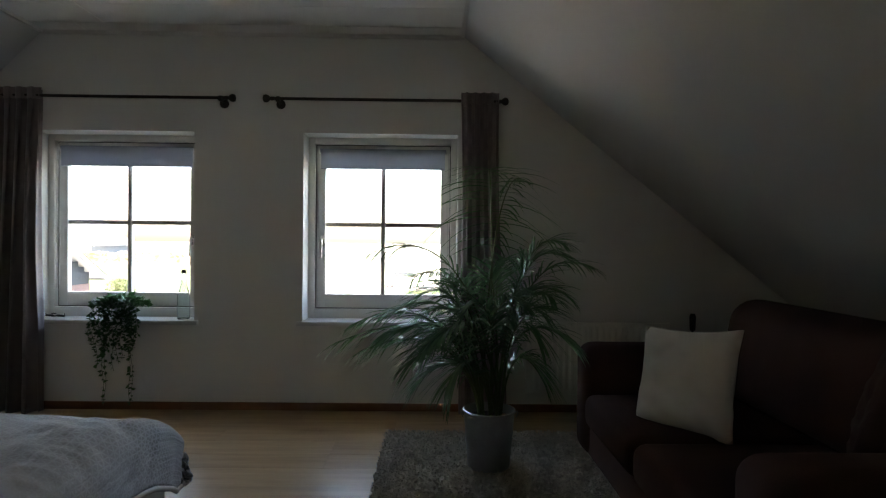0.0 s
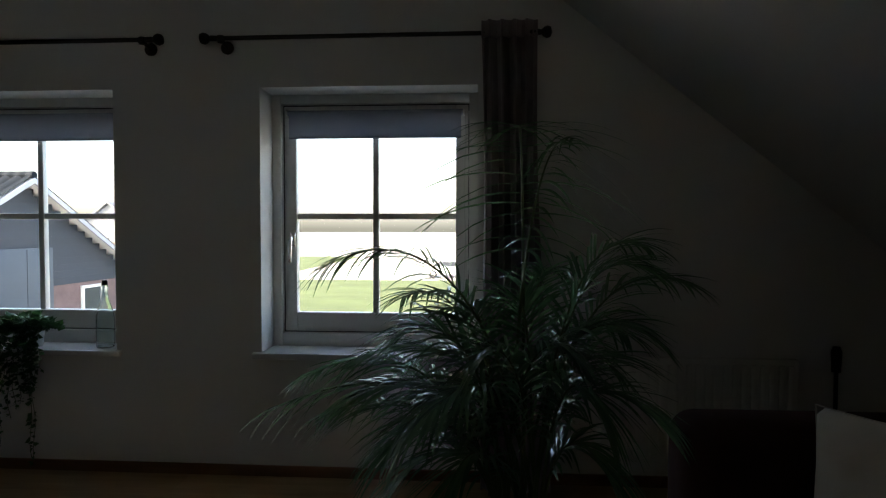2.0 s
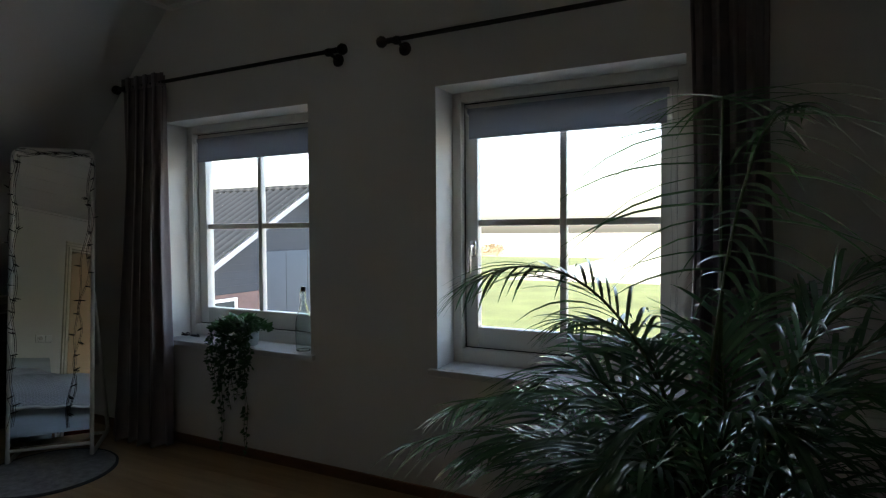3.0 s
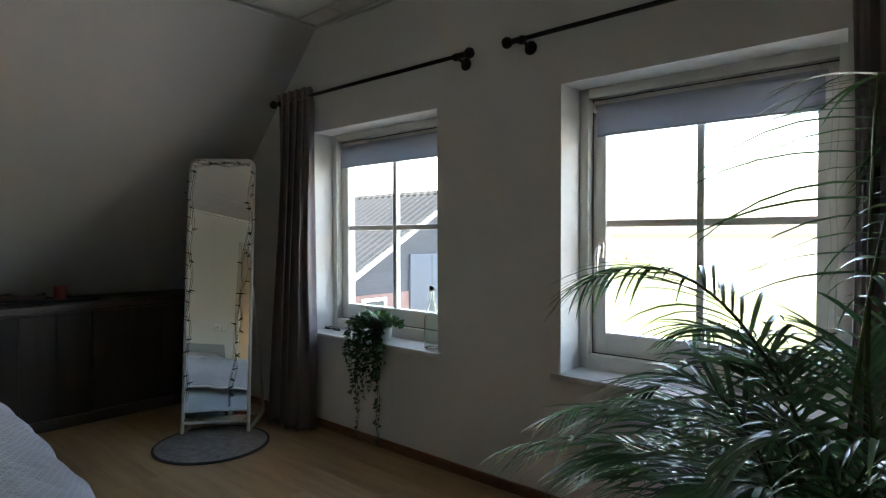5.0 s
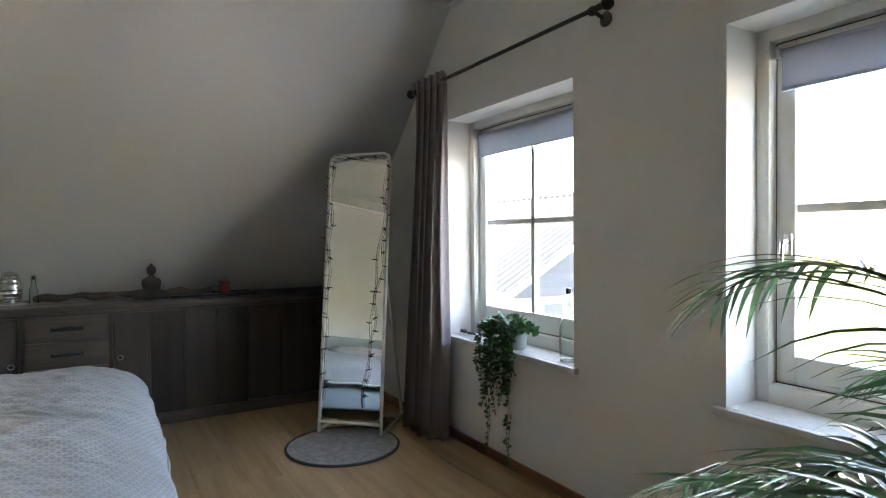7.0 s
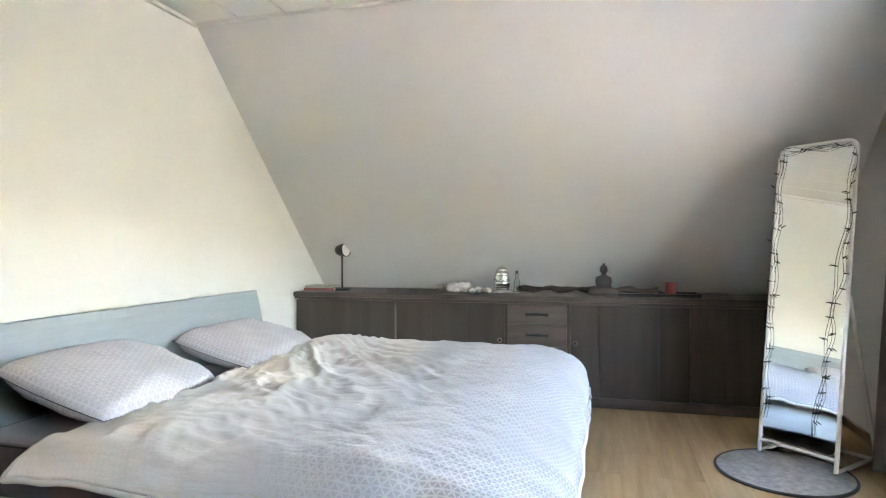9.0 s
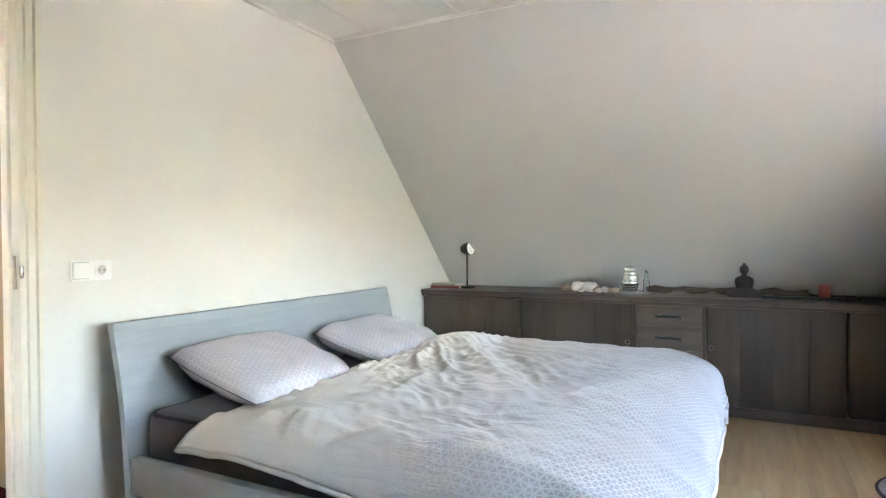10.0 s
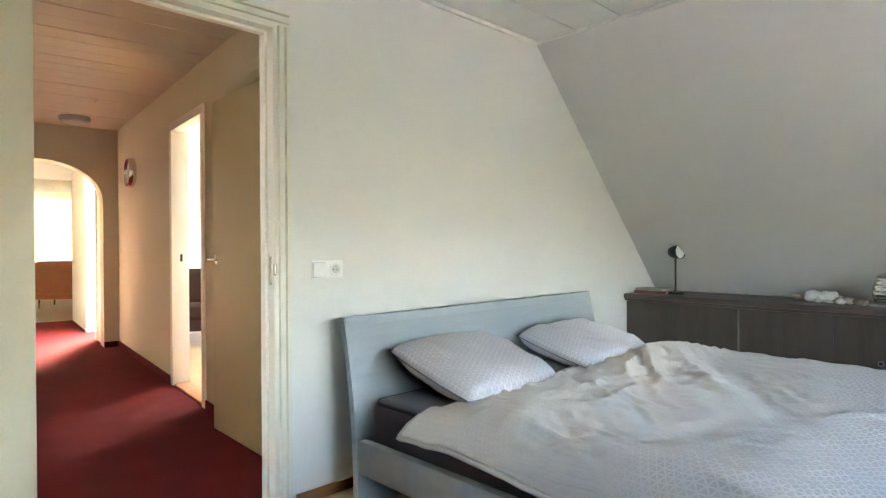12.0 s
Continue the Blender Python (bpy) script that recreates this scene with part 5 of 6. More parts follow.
STEPS = ((0.000, 0.006), (0.014, 0.006), (0.016, 0.020), (0.034, 0.024), (0.037, 0.007), (0.046, 0.007), (0.049, 0.021), (0.064, 0.021), (0.066, 0.0005), (0.0, 0.0005))
part("casing", prism([(x0 - 0.006 - d, SOUTH + h) for d, h in STEPS], "z", 0, zt + 0.012), CREAM, fr, smooth=False)
part("casing", prism([(x1 + 0.006 + d, SOUTH + h) for d, h in STEPS], "z", 0, zt + 0.012), CREAM, fr, smooth=False)
part("casing", prism([(SOUTH + h, zt + 0.012 + d) for d, h in STEPS], "x", x0 - 0.072, x1 + 0.072), CREAM, fr, smooth=False)
part("stop", box((x0, SOUTH - 0.08, 0), (x0 + 0.014, SOUTH - 0.045, zt), 0.002), CREAM, fr)
part("stop", box((x0, SOUTH - 0.08, zt - 0.014), (x1, SOUTH - 0.045, zt), 0.002), CREAM, fr)
part("strike_plate", box((x0 + 0.0002, SOUTH - 0.040, 0.965), (x0 + 0.003, SOUTH - 0.012, 1.085), 0.001), CHROME, fr, "metal strike plate")
part("latch_lip", box((x0 - 0.006, SOUTH + 0.003, 1.005), (x0 + 0.004, SOUTH + 0.02, 1.05), 0.002), CHROME, fr)
dl = thing("door_1", (x1 + 0.005, SOUTH + 0.05, 0.008), "plain cream flush door standing open into the bedroom", "door", rz=-176)
dl["kind"] = "structure"
del dl["category"]
dm = world_of(dl)
part("leaf", moved(box((-0.815, -0.02, 0), (0.0, 0.02, 2.02), 0.003), dm), DOOR_PAINT, dl)
for sd in (1, -1):
    h = part("door_handle", moved(box((-0.775, sd * 0.0205 - 0.003, 0.95), (-0.735, sd * 0.0205 + 0.003, 1.14), 0.002), dm), CHROME, dl)
    part("lever", moved(tube(((-0.755, sd * 0.02, 1.05), (-0.755, sd * 0.06, 1.05), (-0.64, sd * 0.06, 1.05)), 0.008, 8), dm), CHROME, h)


# ---- hall and the rooms beyond, a little askew to the bedroom ----
HD = Vector((-0.109, -0.994, 0))       # down the hall
HE = Vector((0.994, -0.109, 0))        # across it, away from its west wall
H0 = Vector((-0.415, -3.87, 0))
HM = Matrix(((HE.x, -HD.x, 0, H0.x), (HE.y, -HD.y, 0, H0.y), (0, 0, 1, 0), (0, 0, 0, 1)))   # local x across, local -y down the hall


def hall(bm):
    return moved(bm, HM)


HW = 1.45
SD0, SD1 = 1.73, 2.54                  # side door along the west wall
CP0, CP1 = 0.36, 1.15                  # cupboard door
ARCH = 4.90
FAR = 7.9
structure("hall_floor", hall(box((-0.12, -FAR, -0.2), (HW + 0.1, 0.12, 0.002))), CARPET, "dark red carpet of the hall", smooth=False)


def pierced(length, holes, top, x0, x1, start=0.0):
    """A wall down the hall with openings (from, to, head)."""
    bits, s = [], start
    for a, b, h in sorted(holes):
        bits.append(box((x0, -a, 0), (x1, -s, top)))
        bits.append(box((x0, -b, h), (x1, -a, top)))
        s = b
    bits.append(box((x0, -length, 0), (x1, -s, top)))
    return joined(*bits)


structure("hall_wall_west", hall(pierced(ARCH, [(SD0, SD1, 2.06), (CP0, CP1, 2.06)], CEIL, -0.11, 0.0, -0.05)), HALL_WALL_DIM, "cream plaster wall of the hall, its dim warm light painted in", smooth=False)
structure("hall_wall_east", hall(box((HW, -FAR, 0), (HW + 0.1, 0.05, CEIL))), HALL_WALL_DIM, "cream plaster wall of the hall, its dim warm light painted in", smooth=False)
structure("hall_wall_end", box((DOOR[1] + 0.04, SOUTH - 0.125, 0), (1.5, SOUTH - 0.112, CEIL)), HALL_WALL_DIM, smooth=False)
structure("hall_ceiling", hall(board_ceiling(-0.12, HW + 0.1, -FAR - 0.1, 0.12, CEIL, 0.20, "x", 9, 5.0, 0.0032)), HALL_CEILING_DIM, "board ceiling of the hall, its brown light painted in", smooth=False)
structure("hall_beam", hall(box((0, -0.60, CEIL - 0.02), (HW, -0.54, CEIL - 0.001), 0.003)), HALL_CEILING_DIM, "narrow ceiling batten", smooth=False)


def arch_wall(y0, y1, a, b, spring, rise):
    """A wall across the hall with a round-headed opening."""
    n = 20
    cxx, r = (a + b) / 2, (b - a) / 2
    curve = [(cxx - r * math.cos(math.pi * k / n), spring + rise * math.sin(math.pi * k / n)) for k in range(n + 1)]
    bits = [box((-0.11, y0, 0), (a, y1, CEIL)), box((b, y0, 0), (HW, y1, CEIL))]
    for p, q in zip(curve, curve[1:]):
        bits.append(prism((p, q, (q[0], CEIL), (p[0], CEIL)), "y", y0, y1))
    return joined(*bits)


structure("arch_wall", hall(arch_wall(-ARCH - 0.22, -ARCH, 0.15, 1.33, 1.62, 0.42)), HALL_WALL_DIM, "cream wall with a round-headed opening", smooth=False)
structure("far_wall_west", hall(pierced(FAR, [(5.55, 6.35, 2.06)], CEIL, 0.02, 0.13, ARCH + 0.22)), WALL, "white wall beyond the arch", smooth=False)
for s, t in ((CP1 + 0.03, SD0 - 0.06), (SD1 + 0.06, ARCH)):
    structure("baseboard", hall(box((0, -t, 0.002), (0.012, -s, 0.062), 0.003)), CARPET, "carpet-covered skirting", smooth=False)
structure("baseboard", hall(box((0.012, -ARCH, 0.002), (0.15, -ARCH + 0.012, 0.062), 0.003)), CARPET, "carpet-covered skirting", smooth=False)


def hall_frame(n, s, t, x=0.0):
    f = thing("door_frame_%d" % n, HM @ Vector((x, -(s + t) / 2, 0)), "cream painted door frame in the hall", "door frame")
    f["kind"] = "structure"
    del f["category"]
    for a, b in ((s - 0.055, s + 0.012), (t - 0.012, t + 0.055)):
        part("casing", hall(box((x - 0.118, -b, 0), (x + 0.014, -a, 2.048), 0.003)), HALL_DOOR_DIM if n == 3 else CREAM, f)
    part("casing", hall(box((x - 0.118, -t - 0.055, 2.048), (x + 0.014, -s + 0.055, 2.112), 0.003)), HALL_DOOR_DIM if n == 3 else CREAM, f)
    return f


hall_frame(2, SD0, SD1)
hall_frame(3, CP0, CP1)
hall_frame(4, 5.55, 6.35, 0.13)
structure("threshold", hall(box((-0.13, -SD1 + 0.012, 0.0025), (0.0, -SD0 - 0.012, 0.016), 0.003)), THRESH, "orange-brown wooden threshold")


def flush_door(n, hinge, yaw, width, label, high=2.02, plate=(0.94, 1.13)):
    d = thing("door_%d" % n, HM @ Vector((*hinge, 0.012)), label, "door")
    d["kind"] = "structure"
    del d["category"]
    d.matrix_basis = HM @ pose(*hinge, 0.012, 0, 0, yaw)
    m = world_of(d)
    part("leaf", moved(box((0.0, -0.02, 0), (width, 0.02, high), 0.003), m), HALL_DOOR_DIM, d)
    for sd in (1, -1):
        h = part("door_handle", moved(box((width - 0.075, sd * 0.0205 - 0.003, plate[0]), (width - 0.035, sd * 0.0205 + 0.003, plate[1]), 0.003), m), CHROME, d, "metal lever handle on a plate")
        part("lever", moved(tube(((width - 0.055, sd * 0.02, 1.035), (width - 0.055, sd * 0.065, 1.035), (width - 0.17, sd * 0.065, 1.035)), 0.009, 8), m), CHROME, h)
    return d


flush_door(3, (0.030, -CP0 - 0.01), -86, 0.80, "cream flush cupboard door standing slightly open", 1.995, (1.005, 1.065))
flush_door(2, (-0.125, -SD0 - 0.03), 172, 0.78, "cream flush door opened into the side room")
lock = thing("door_lock", HM @ Vector((0.05, -CP1, 1.0)), "pale lock plate on the cupboard frame", "lock")
part("plate", hall(box((0.014, -CP1 - 0.045, 1.00), (0.020, -CP1 - 0.020, 1.10), 0.002)), WHITE, lock)

sp = thing("strike_plate", HM @ Vector((-0.06, -SD1, 1.0)), "small dark strike plate on the door jamb", "lock plate")
part("plate", hall(box((-0.068, -SD1 + 0.012, 1.00), (-0.050, -SD1 + 0.0145, 1.06))), BRONZE, sp, smooth=False)
# wall clock
cl = thing("wall_clock", HM @ Vector((0.0, -4.05, 1.86)), "round silver wall clock in the hall", "clock")
cm = HM @ pose(0.0, -4.05, 1.86, 0, 90, 0)
part("case", moved(lathe(((0, 0.001), (0.145, 0.001), (0.152, 0.012), (0.150, 0.038), (0.138, 0.066), (0.130, 0.036), (0, 0.034)), seg=40), cm), CHROME, cl)
part("dial", moved(lathe(((0, 0.0345), (0.129, 0.0365), (0, 0.0368)), seg=40), cm), POT_WHITE, cl)
for a, ln in ((40, 0.07), (170, 0.10)):
    part("pointer", moved(moved(box((-0.004, 0, 0.038), (0.004, ln, 0.040)), pose(0, 0, 0, 0, 0, a)), cm), BLACK, cl, smooth=False)
# ceiling lamp
lp = thing("ceiling_light", HM @ Vector((0.47, -4.35, CEIL)), "flat grey round ceiling light, switched off", "ceiling light")
part("body", moved(lathe(((0, -0.001), (0.135, -0.001), (0.140, -0.02), (0.128, -0.05), (0.10, -0.056), (0, -0.056)), seg=36), HM @ pose(0.47, -4.35, CEIL)), ZINC, lp)
part("glass", moved(lathe(((0, -0.074), (0.06, -0.070), (0.098, -0.057), (0, -0.0565)), seg=36), HM @ pose(0.47, -4.35, CEIL)), POT_WHITE, lp)

# side room
WALL_LINE = [HM @ Vector((-0.105, s, 0)) for s in (-0.02, -5.3)]
plan = ((-3.9, -3.875), (WALL_LINE[0].x, -3.875), (WALL_LINE[1].x, -9.1), (-3.9, -9.1))
structure("side_room_floor", prism(plan, "z", -0.2, 0.0015), OAK, "light wood floor of the side room", smooth=False)
structure("side_room_ceiling", prism(plan, "z", CEIL, CEIL + 0.1), CEILING, "white ceiling of the side room", smooth=False)
structure("side_room_wall_south", box((-3.9, -9.2, 0), (-1.07, -9.1, CEIL)), WALL, "pale wall of the side room", smooth=False)
structure("side_room_wall_west", joined(box((-4.0, -9.1, 0), (-3.9, -3.86, 0.75)), box((-4.0, -9.1, 2.15), (-3.9, -3.86, CEIL)), box((-4.0, -7.0, 0.75), (-3.9, -3.86, 2.15)), box((-4.0, -9.1, 0.75), (-3.9, -8.2, 2.15))), WALL, "pale wall with a wide window opening", smooth=False)
structure("cupboard_lining", hall(box((-0.75, -CP1 - 0.05, 0.003), (-0.70, -CP0 + 0.05, CEIL))), CREAM, "back of the hall cupboard", smooth=False)
for s in (CP0 - 0.06, CP1 + 0.035):
    structure("cupboard_side", hall(box((-0.70, -s - 0.025, 0.003), (-0.11, -s, CEIL))), CREAM, "side of the hall cupboard", smooth=False)


def armchair(name, m, material, label, w=0.85):
    a = thing(name, m.translation, label, "armchair")
    a.matrix_basis = m
    part("base", moved(box((-w / 2 + 0.02, -0.40, 0.16), (w / 2 - 0.02, 0.36, 0.30), 0.02), m), material, a)
    part("seat_cushion", moved(box((-w / 2 + 0.15, -0.42, 0.30), (w / 2 - 0.15, 0.22, 0.44), 0.04, 4), m), material, a)
    for s in (-1, 1):
        xa, xb = sorted((s * w / 2, s * (w / 2 - 0.15)))
        part("arm", moved(box((xa, -0.40, 0.16), (xb, 0.36, 0.58), 0.04, 4), m), material, a)
    part("backrest", moved(box((-w / 2 + 0.02, 0.20, 0.26), (w / 2 - 0.02, 0.42, 0.84), 0.08, 5), m), material, a)
    for x in (-w / 2 + 0.08, w / 2 - 0.08):
        for y in (-0.34, 0.32):
            part("leg", moved(tube(((x, y, 0.0), (x, y, 0.17)), [0.014, 0.02], 8), m), BLACK, a)
    return a


armchair("armchair", pose(-1.80, -8.45, 0.0015, 0, 0, 150), SOFA, "dark brown leather armchair in the side room", 0.95)

# far room
structure("far_room_floor", hall(box((-2.6, -13.0, -0.2), (3.2, -FAR, 0.003))), OAK, "pale wood floor of the far room", smooth=False)
structure("far_room_ceiling", hall(box((-2.6, -13.0, CEIL), (3.2, -FAR - 0.1, CEIL + 0.1))), CEILING, "white ceiling of the far room", smooth=False)
structure("far_room_wall_south", hall(joined(box((-2.6, -13.1, 0), (3.2, -13.0, 0.85)), box((-2.6, -13.1, 2.25), (3.2, -13.0, CEIL)), box((-2.6, -13.1, 0.85), (-0.55, -13.0, 2.25)), box((0.9, -13.1, 0.85), (3.2, -13.0, 2.25)))), WALL, "white wall with a wide window opening", smooth=False)
structure("far_room_wall_west", hall(box((-2.7, -13.0, 0), (-2.6, -FAR, CEIL))), WALL, "white wall of the far room", smooth=False)
structure("far_room_wall_east", hall(box((3.2, -13.0, 0), (3.3, -FAR, CEIL))), WALL, "white wall of the far room", smooth=False)
structure("far_room_wall_north", hall(joined(box((-2.6, -FAR - 0.1, 0), (0.02, -FAR, CEIL)), box((HW, -FAR, 0), (3.2, -FAR + 0.1, CEIL)), box((0.02, -FAR, 2.1), (HW, -FAR + 0.1, CEIL)))), WALL, "white wall of the far room", smooth=False)
part_blind = thing("window_blind", HM @ Vector((0.4, -12.95, 0.9)), "pale yellow linen blind before the far window", "blind")
part("fabric", hall(box((-0.78, -12.975, 0.84), (0.93, -12.968, 2.27))), leafy("pale_linen_blind", (0.62, 0.58, 0.44), (0.68, 0.64, 0.50), 0.9, 0.28), part_blind, smooth=False)
armchair("armchair", HM @ pose(-0.05, -10.3, 0.003, 0, 0, -25), TAN, "orange-tan leather armchair in the far room")

# ---- outdoors ----
GZ = -2.9
n = 40
gb_ = bmesh.new()
ring = [gb_.verts.new((900 * math.cos(2 * math.pi * k / n), 900 * math.sin(2 * math.pi * k / n), GZ)) for k in range(n)]
gb_.faces.new(ring)
structure("ground", gb_, FIELD, "pale fields round the house", smooth=False)
structure("lawn", prism(((-160, 19), (120, 19), (120, 44), (-17, 44), (-17, 85), (-160, 85)), "z", GZ, GZ + 0.012), LAWN, "green lawn beyond the near paving", smooth=False)
structure("road", box((-16.9, 45, GZ), (200, 52, GZ + 0.02)), ROAD, "pale paved road beyond the lawn", smooth=False)
# unseen paving, added so that neutral light bounces up into the bedroom
structure("pavement", box((-30, 0.37, GZ), (14, 19.0, GZ + 0.015)), ROAD, "unseen pale paving added to bounce neutral light into the room", smooth=False)
# own house front below the windows
structure("house_front", box((WX - 0.3, 0.341, GZ), (EX + 0.3, 0.36, 0.3)), BRICK, "brick front of the house below", smooth=False)


def barn(name, gx, yc, half, length, eave, ridge, label):
    """A gable-ended building whose ridge runs west from the gable at gx."""
    b = thing(name, (gx - length / 2, yc, GZ), label, "building")
    y0, y1 = yc - half + 0.45, yc + half - 0.45
    slope = (ridge - eave) / half
    part("brick_wall", box((gx - length, y0, GZ), (gx, y1, -0.42)), BRICK, b, smooth=False)
    wall_top = eave + 0.45 * slope - 0.16
    part("upper_wall", prism(((y0 + 0.02, -0.42), (y1 - 0.02, -0.42), (y1 - 0.02, wall_top), (yc, ridge - 0.2), (y0 + 0.02, wall_top)), "x", gx - length + 0.03, gx - 0.03), CLAD, b, "dark boarded upper gable", smooth=False)
    z = -0.40
    while z < ridge - 0.35:
        h = (ridge - 0.2 - z) / slope
        w = min(half - 0.47, h - 0.05)
        part("cladding_board", box((gx - 0.03, yc - w, z), (gx - 0.008, yc + w, z + 0.181), 0.0), CLAD, b, smooth=False)
        z += 0.185
    for s in (-1, 1):
        ye = yc + s * half
        up = Vector((0, -s * half, ridge - eave))
        L = up.length
        nrm = Vector((0, s * (ridge - eave), half)).normalized()
        rf = bmesh.new()
        rows, cols = int(L / 0.34), int(length / 0.3) + 2
        verts = []
        e0 = Vector((gx + 0.35, ye, eave))
        for c in range(cols * 4 + 1):
            x = -(length + 0.5) * c / (cols * 4)
            wave = 0.045 * math.sin(c / 4 * 2 * math.pi)
            col = []
            for r in range(rows):
                f0, f1 = r / rows, (r + 1) / rows
                for f, lift in ((f0, 0.030), (f1, 0.024)):
                    col.append(rf.verts.new(e0 + Vector((x, 0, 0)) + up * f + nrm * (lift + wave)))
            verts.append(col)
        for a, bb in zip(verts, verts[1:]):
            for k in range(len(a) - 1):
                rf.faces.new((a[k], a[k + 1], bb[k + 1], bb[k]))
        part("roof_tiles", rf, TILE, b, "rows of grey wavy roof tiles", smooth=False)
        part("roof_deck", prism(((ye, eave - 0.06), (yc, ridge - 0.06), (yc, ridge - 0.03), (ye, eave - 0.03)), "x", gx - length, gx + 0.33), WHITE, b, smooth=False)
        part("barge_board", prism(((ye, eave - 0.17), (yc, ridge - 0.17), (yc, ridge - 0.03), (ye, eave - 0.03)), "x", gx + 0.335, gx + 0.385), BARGE, b, "white barge board", smooth=False)
        part("gutter", tube(((gx - length, ye + s * 0.06, eave - 0.05), (gx + 0.3, ye + s * 0.06, eave - 0.05)), 0.07, 8), ZINC, b)
    part("ridge_tiles", tube(((gx - length, yc, ridge + 0.03), (gx + 0.38, yc, ridge + 0.03)), 0.10, 8), TILE, b)
    return b


bn = barn("barn", -11.0, 11.65, 4.8, 14.0, -0.22, 2.48, "dark boarded barn with a grey tiled roof and brick base")
part("barn_door", box((-11.0, 9.88, GZ), (-10.93, 12.65, 0.64), 0.01), BARN_DOOR, bn, "tall blue-grey barn door")
for y in (10.80, 11.73):
    part("door_joint", box((-10.93, y - 0.012, GZ + 0.1), (-10.925, y + 0.012, 0.6)), CLAD, bn, smooth=False)


def barn_window(y0, y1, z0, z1):
    w = part("window", joined(box((-11.0, y0, z0), (-10.93, y0 + 0.08, z1)), box((-11.0, y1 - 0.08, z0), (-10.93, y1, z1)), box((-11.0, y0 + 0.08, z1 - 0.08), (-10.93, y1 - 0.08, z1)), box((-11.0, y0 + 0.08, z0), (-10.93, y1 - 0.08, z0 + 0.08))), WHITE, bn, "white framed window")
    part("pane", box((-11.0, y0 + 0.08, z0 + 0.08), (-10.965, y1 - 0.08, z1 - 0.08)), DARK_GLASS, w, smooth=False)


barn_window(13.82, 14.75, -1.5, -0.52)
barn_window(8.1, 8.95, -1.5, -0.52)
hs = thing("farmhouse", (-92, 144, GZ), "distant dark farm building with a tall grey gable roof", "building")
part("wall", box((-102, 138.5, GZ), (-82, 156, -0.1)), FAR_WALL, hs, smooth=False)
part("gable", prism(((-102, -0.1), (-82, -0.1), (-92, 7.4)), "y", 138.6, 155.9), FAR_WALL, hs, smooth=False)
for sg in (-1, 1):
    part("roof", prism(((-92 + sg * 11, -0.9), (-92, 7.7), (-92, 8.1), (-92 + sg * 11.2, -0.55)), "y", 137.8, 156.7), FAR_TILE, hs, smooth=False)
for k in range(3):
    w = part("window", box((-98.5 + 5.2 * k, 138.42, -2.0), (-96.7 + 5.2 * k, 138.49, -0.75)), WHITE, hs, smooth=False)
    part("pane", box((-98.35 + 5.2 * k, 138.40, -1.88), (-96.85 + 5.2 * k, 138.418, -0.87)), DARK_GLASS, w, smooth=False)
bush = thing("shrub", (-20.5, 35.8, GZ + 0.012), "low rounded green shrub on the lawn", "shrub")
rng = random.Random(15)
for k in range(6):
    a = k * 1.05
    part("stem", tube(((-20.5 + 0.05 * math.cos(a), 35.8 + 0.05 * math.sin(a), GZ + 0.01), (-20.5 + 0.2 * math.cos(a), 35.8 + 0.2 * math.sin(a), GZ + 0.5), (-20.5 + 0.5 * math.cos(a), 35.8 + 0.5 * math.sin(a), GZ + 0.95)), [0.03, 0.02, 0.008], 6), BARK, bush)
vs, fs = [], []
for k in range(2600):
    a, h, r = rng.uniform(0, 6.28), rng.random(), rng.random() ** 0.4
    lump = 1 + 0.25 * math.sin(3 * a + 4 * h)
    w = 0.85 * lump * math.sqrt(max(0.05, 1 - (1.6 * h - 0.6) ** 2)) * r
    x, y, z = -20.5 + w * math.cos(a), 35.8 + w * math.sin(a), GZ + 0.12 + 1.15 * h * (0.85 + 0.15 * lump)
    d, e = rng.uniform(0, 6.28), rng.uniform(0.04, 0.09)
    i = len(vs)
    vs += [(x + e * math.cos(d), y + e * math.sin(d), z), (x - e * math.sin(d), y + e * math.cos(d), z + e), (x - e * math.cos(d), y - e * math.sin(d), z + e * 0.3)]
    fs.append((i, i + 1, i + 2))
me = bpy.data.meshes.new("foliage")
me.from_pydata(vs, [], fs)
me.materials.append(SHRUB)
leafage = new("foliage", me)
leafage.parent = bush
leafage.matrix_basis = world_of(bush).inverted()
tagged(leafage, "small dull green leaves", kind="stuff")
rng = random.Random(77)
vs, fs = [], []
for k in range(9000):
    x, y = rng.uniform(-90, -34), 87 + rng.uniform(-0.6, 0.6)
    z = GZ + rng.uniform(0.0, 1.7) + 0.12 * math.sin(x * 1.7)
    s = rng.uniform(0.12, 0.34)
    a, b = rng.uniform(0, 6.28), rng.uniform(-0.6, 0.6)
    i = len(vs)
    vs += [(x + s * math.cos(a), y + s * math.sin(a), z), (x - s * math.sin(a), y + s * math.cos(a), z + s * 1.1 + b * 0.05), (x - s * math.cos(a), y - s * math.sin(a), z + s * 0.3)]
    fs.append((i, i + 1, i + 2))
i = len(vs)
vs += [(-90, 86.6, GZ), (-34, 86.6, GZ), (-34, 86.7, GZ + 1.5), (-90, 86.7, GZ + 1.5), (-34, 87.5, GZ + 1.5), (-90, 87.5, GZ + 1.5)]
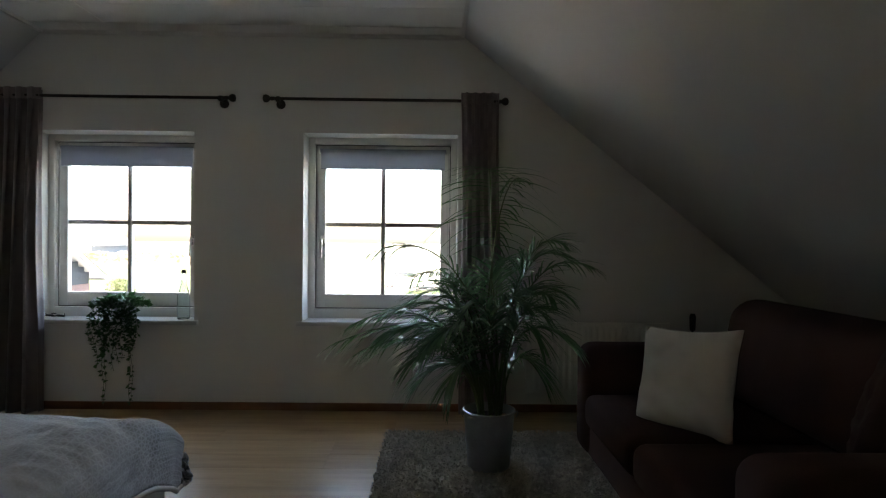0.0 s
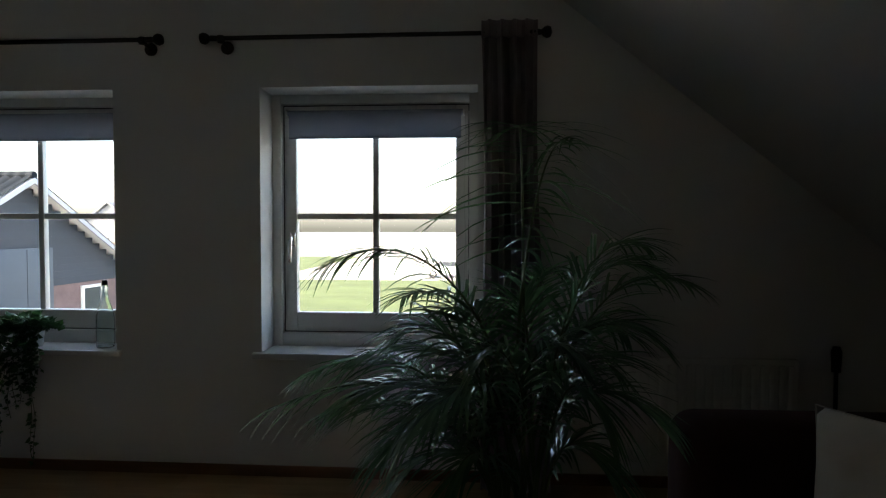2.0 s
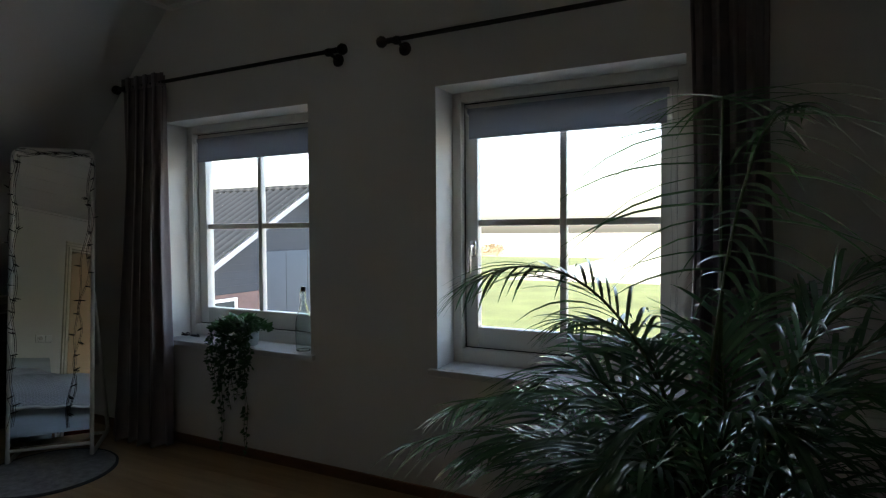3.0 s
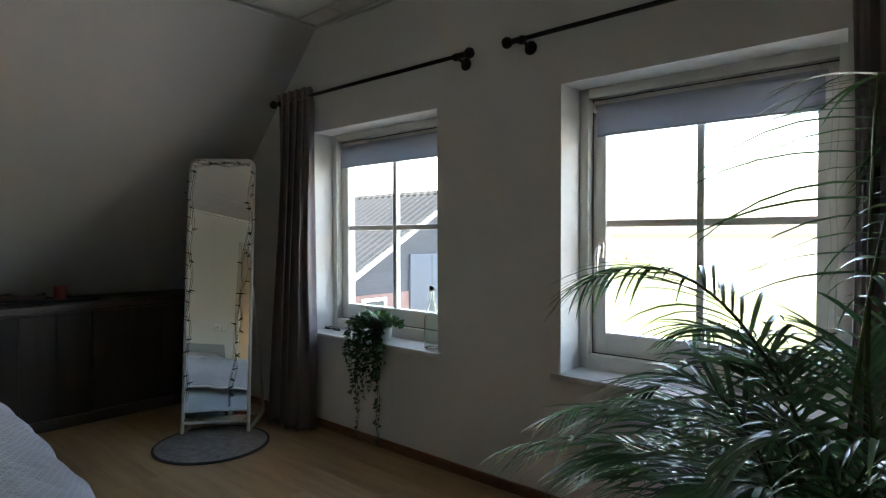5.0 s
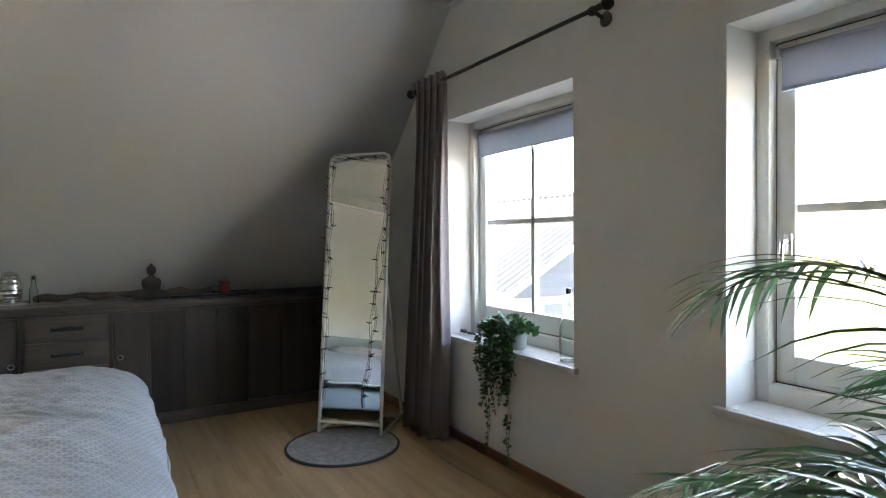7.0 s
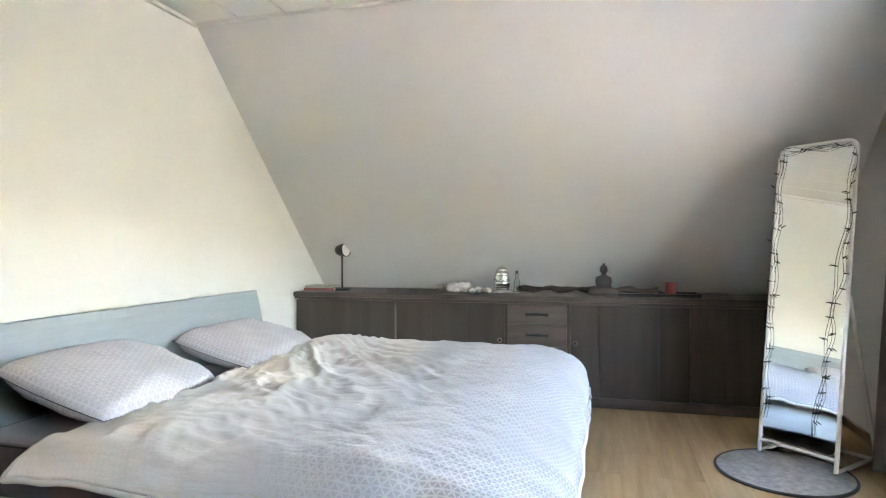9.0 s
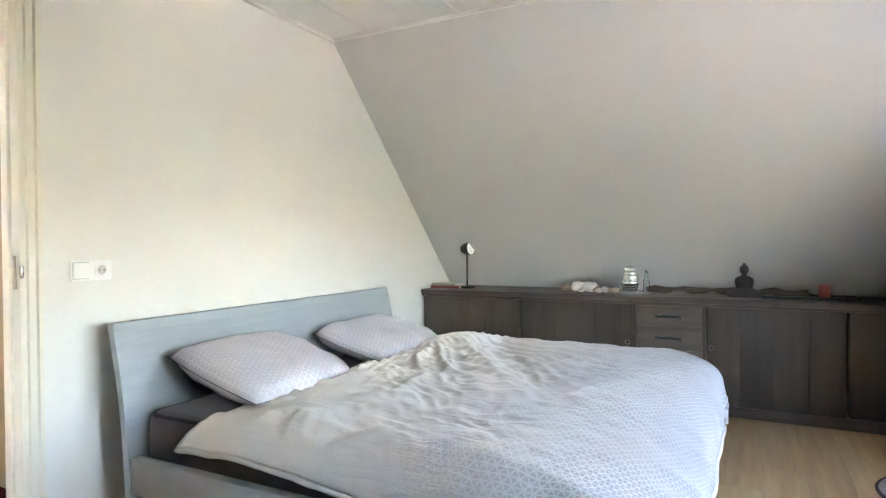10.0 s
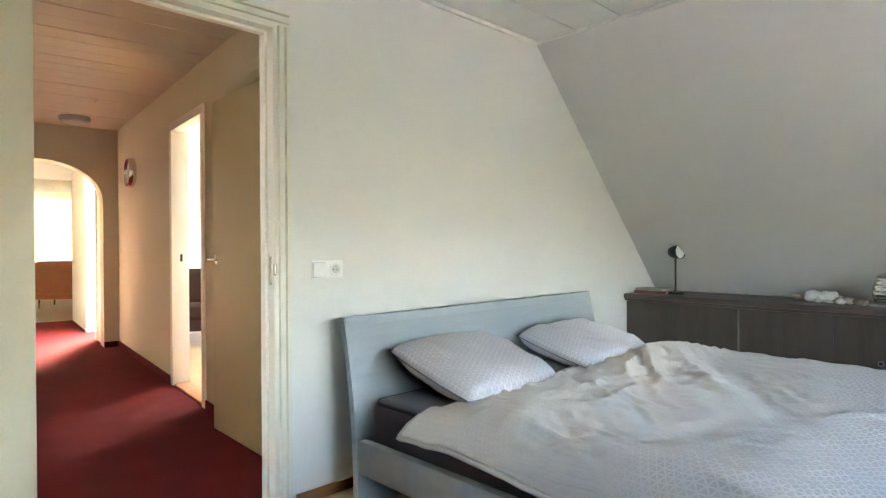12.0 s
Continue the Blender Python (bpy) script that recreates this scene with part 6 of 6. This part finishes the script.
fs += [(i, i + 1, i + 2, i + 3), (i + 3, i + 2, i + 4, i + 5)]
me = bpy.data.meshes.new("hedge")
me.from_pydata(vs, [], fs)
me.materials.append(HEDGE)
tagged(new("hedge", me), "pale brown dry hedge along the far lawn", "hedge", kind="stuff")
car = thing("parked_car", (-2.0, 47.0, GZ + 0.02), "white car parked far off on the road", "car")
cmx = Matrix.Translation((-2.0, 47.0, GZ + 0.02))
part("body", moved(prism(((-2.1, 0.3), (2.1, 0.3), (2.15, 0.75), (1.2, 0.95), (0.7, 1.42), (-0.9, 1.45), (-1.7, 0.98), (-2.15, 0.85)), "y", -0.85, 0.85, 0.05), cmx), WHITE, car)
part("side_window", moved(prism(((1.0, 0.98), (0.6, 1.36), (-0.8, 1.38), (-1.4, 1.0)), "y", -0.86, -0.852), cmx), DARK_GLASS, car, smooth=False)
for x in (-1.3, 1.3):
    w = part("wheel", moved(lathe(((0, -0.1), (0.32, -0.1), (0.33, 0), (0.32, 0.1), (0, 0.1)), seg=20), cmx @ pose(x, -0.78, 0.33, 90, 0, 0)), BLACK, car)
    part("rim", moved(lathe(((0, 0.101), (0.2, 0.101), (0.19, 0.108), (0, 0.112)), seg=20), cmx @ pose(x, -0.78, 0.33, 90, 0, 0)), CHROME, w)

# ---- floor planks, laid along the width of the room ----
rng = random.Random(2)
PW, PL = 0.1885, 1.29
full = box((0, 0, -0.006), (PL - 0.0006, PW - 0.0006, 0.0), 0.0004, 1)
plank_mesh = bpy.data.meshes.new("plank")
full.to_mesh(plank_mesh)
full.free()
plank_mesh.materials.append(OAK)
y = SOUTH - 0.05
while y < NORTH - 0.01:
    x = WX - rng.choice((0.0, 0.33, 0.66, 0.98))
    while x < EX:
        p = new("plank", plank_mesh)
        p.parent = FLOOR
        a, b = max(x, WX), min(x + PL, EX)
        p.matrix_basis = Matrix.Translation((a, y, 0)) @ Matrix.Diagonal(((b - a) / PL, min(1.0, (NORTH - y) / PW), 1, 1))
        x += PL
    y += PW
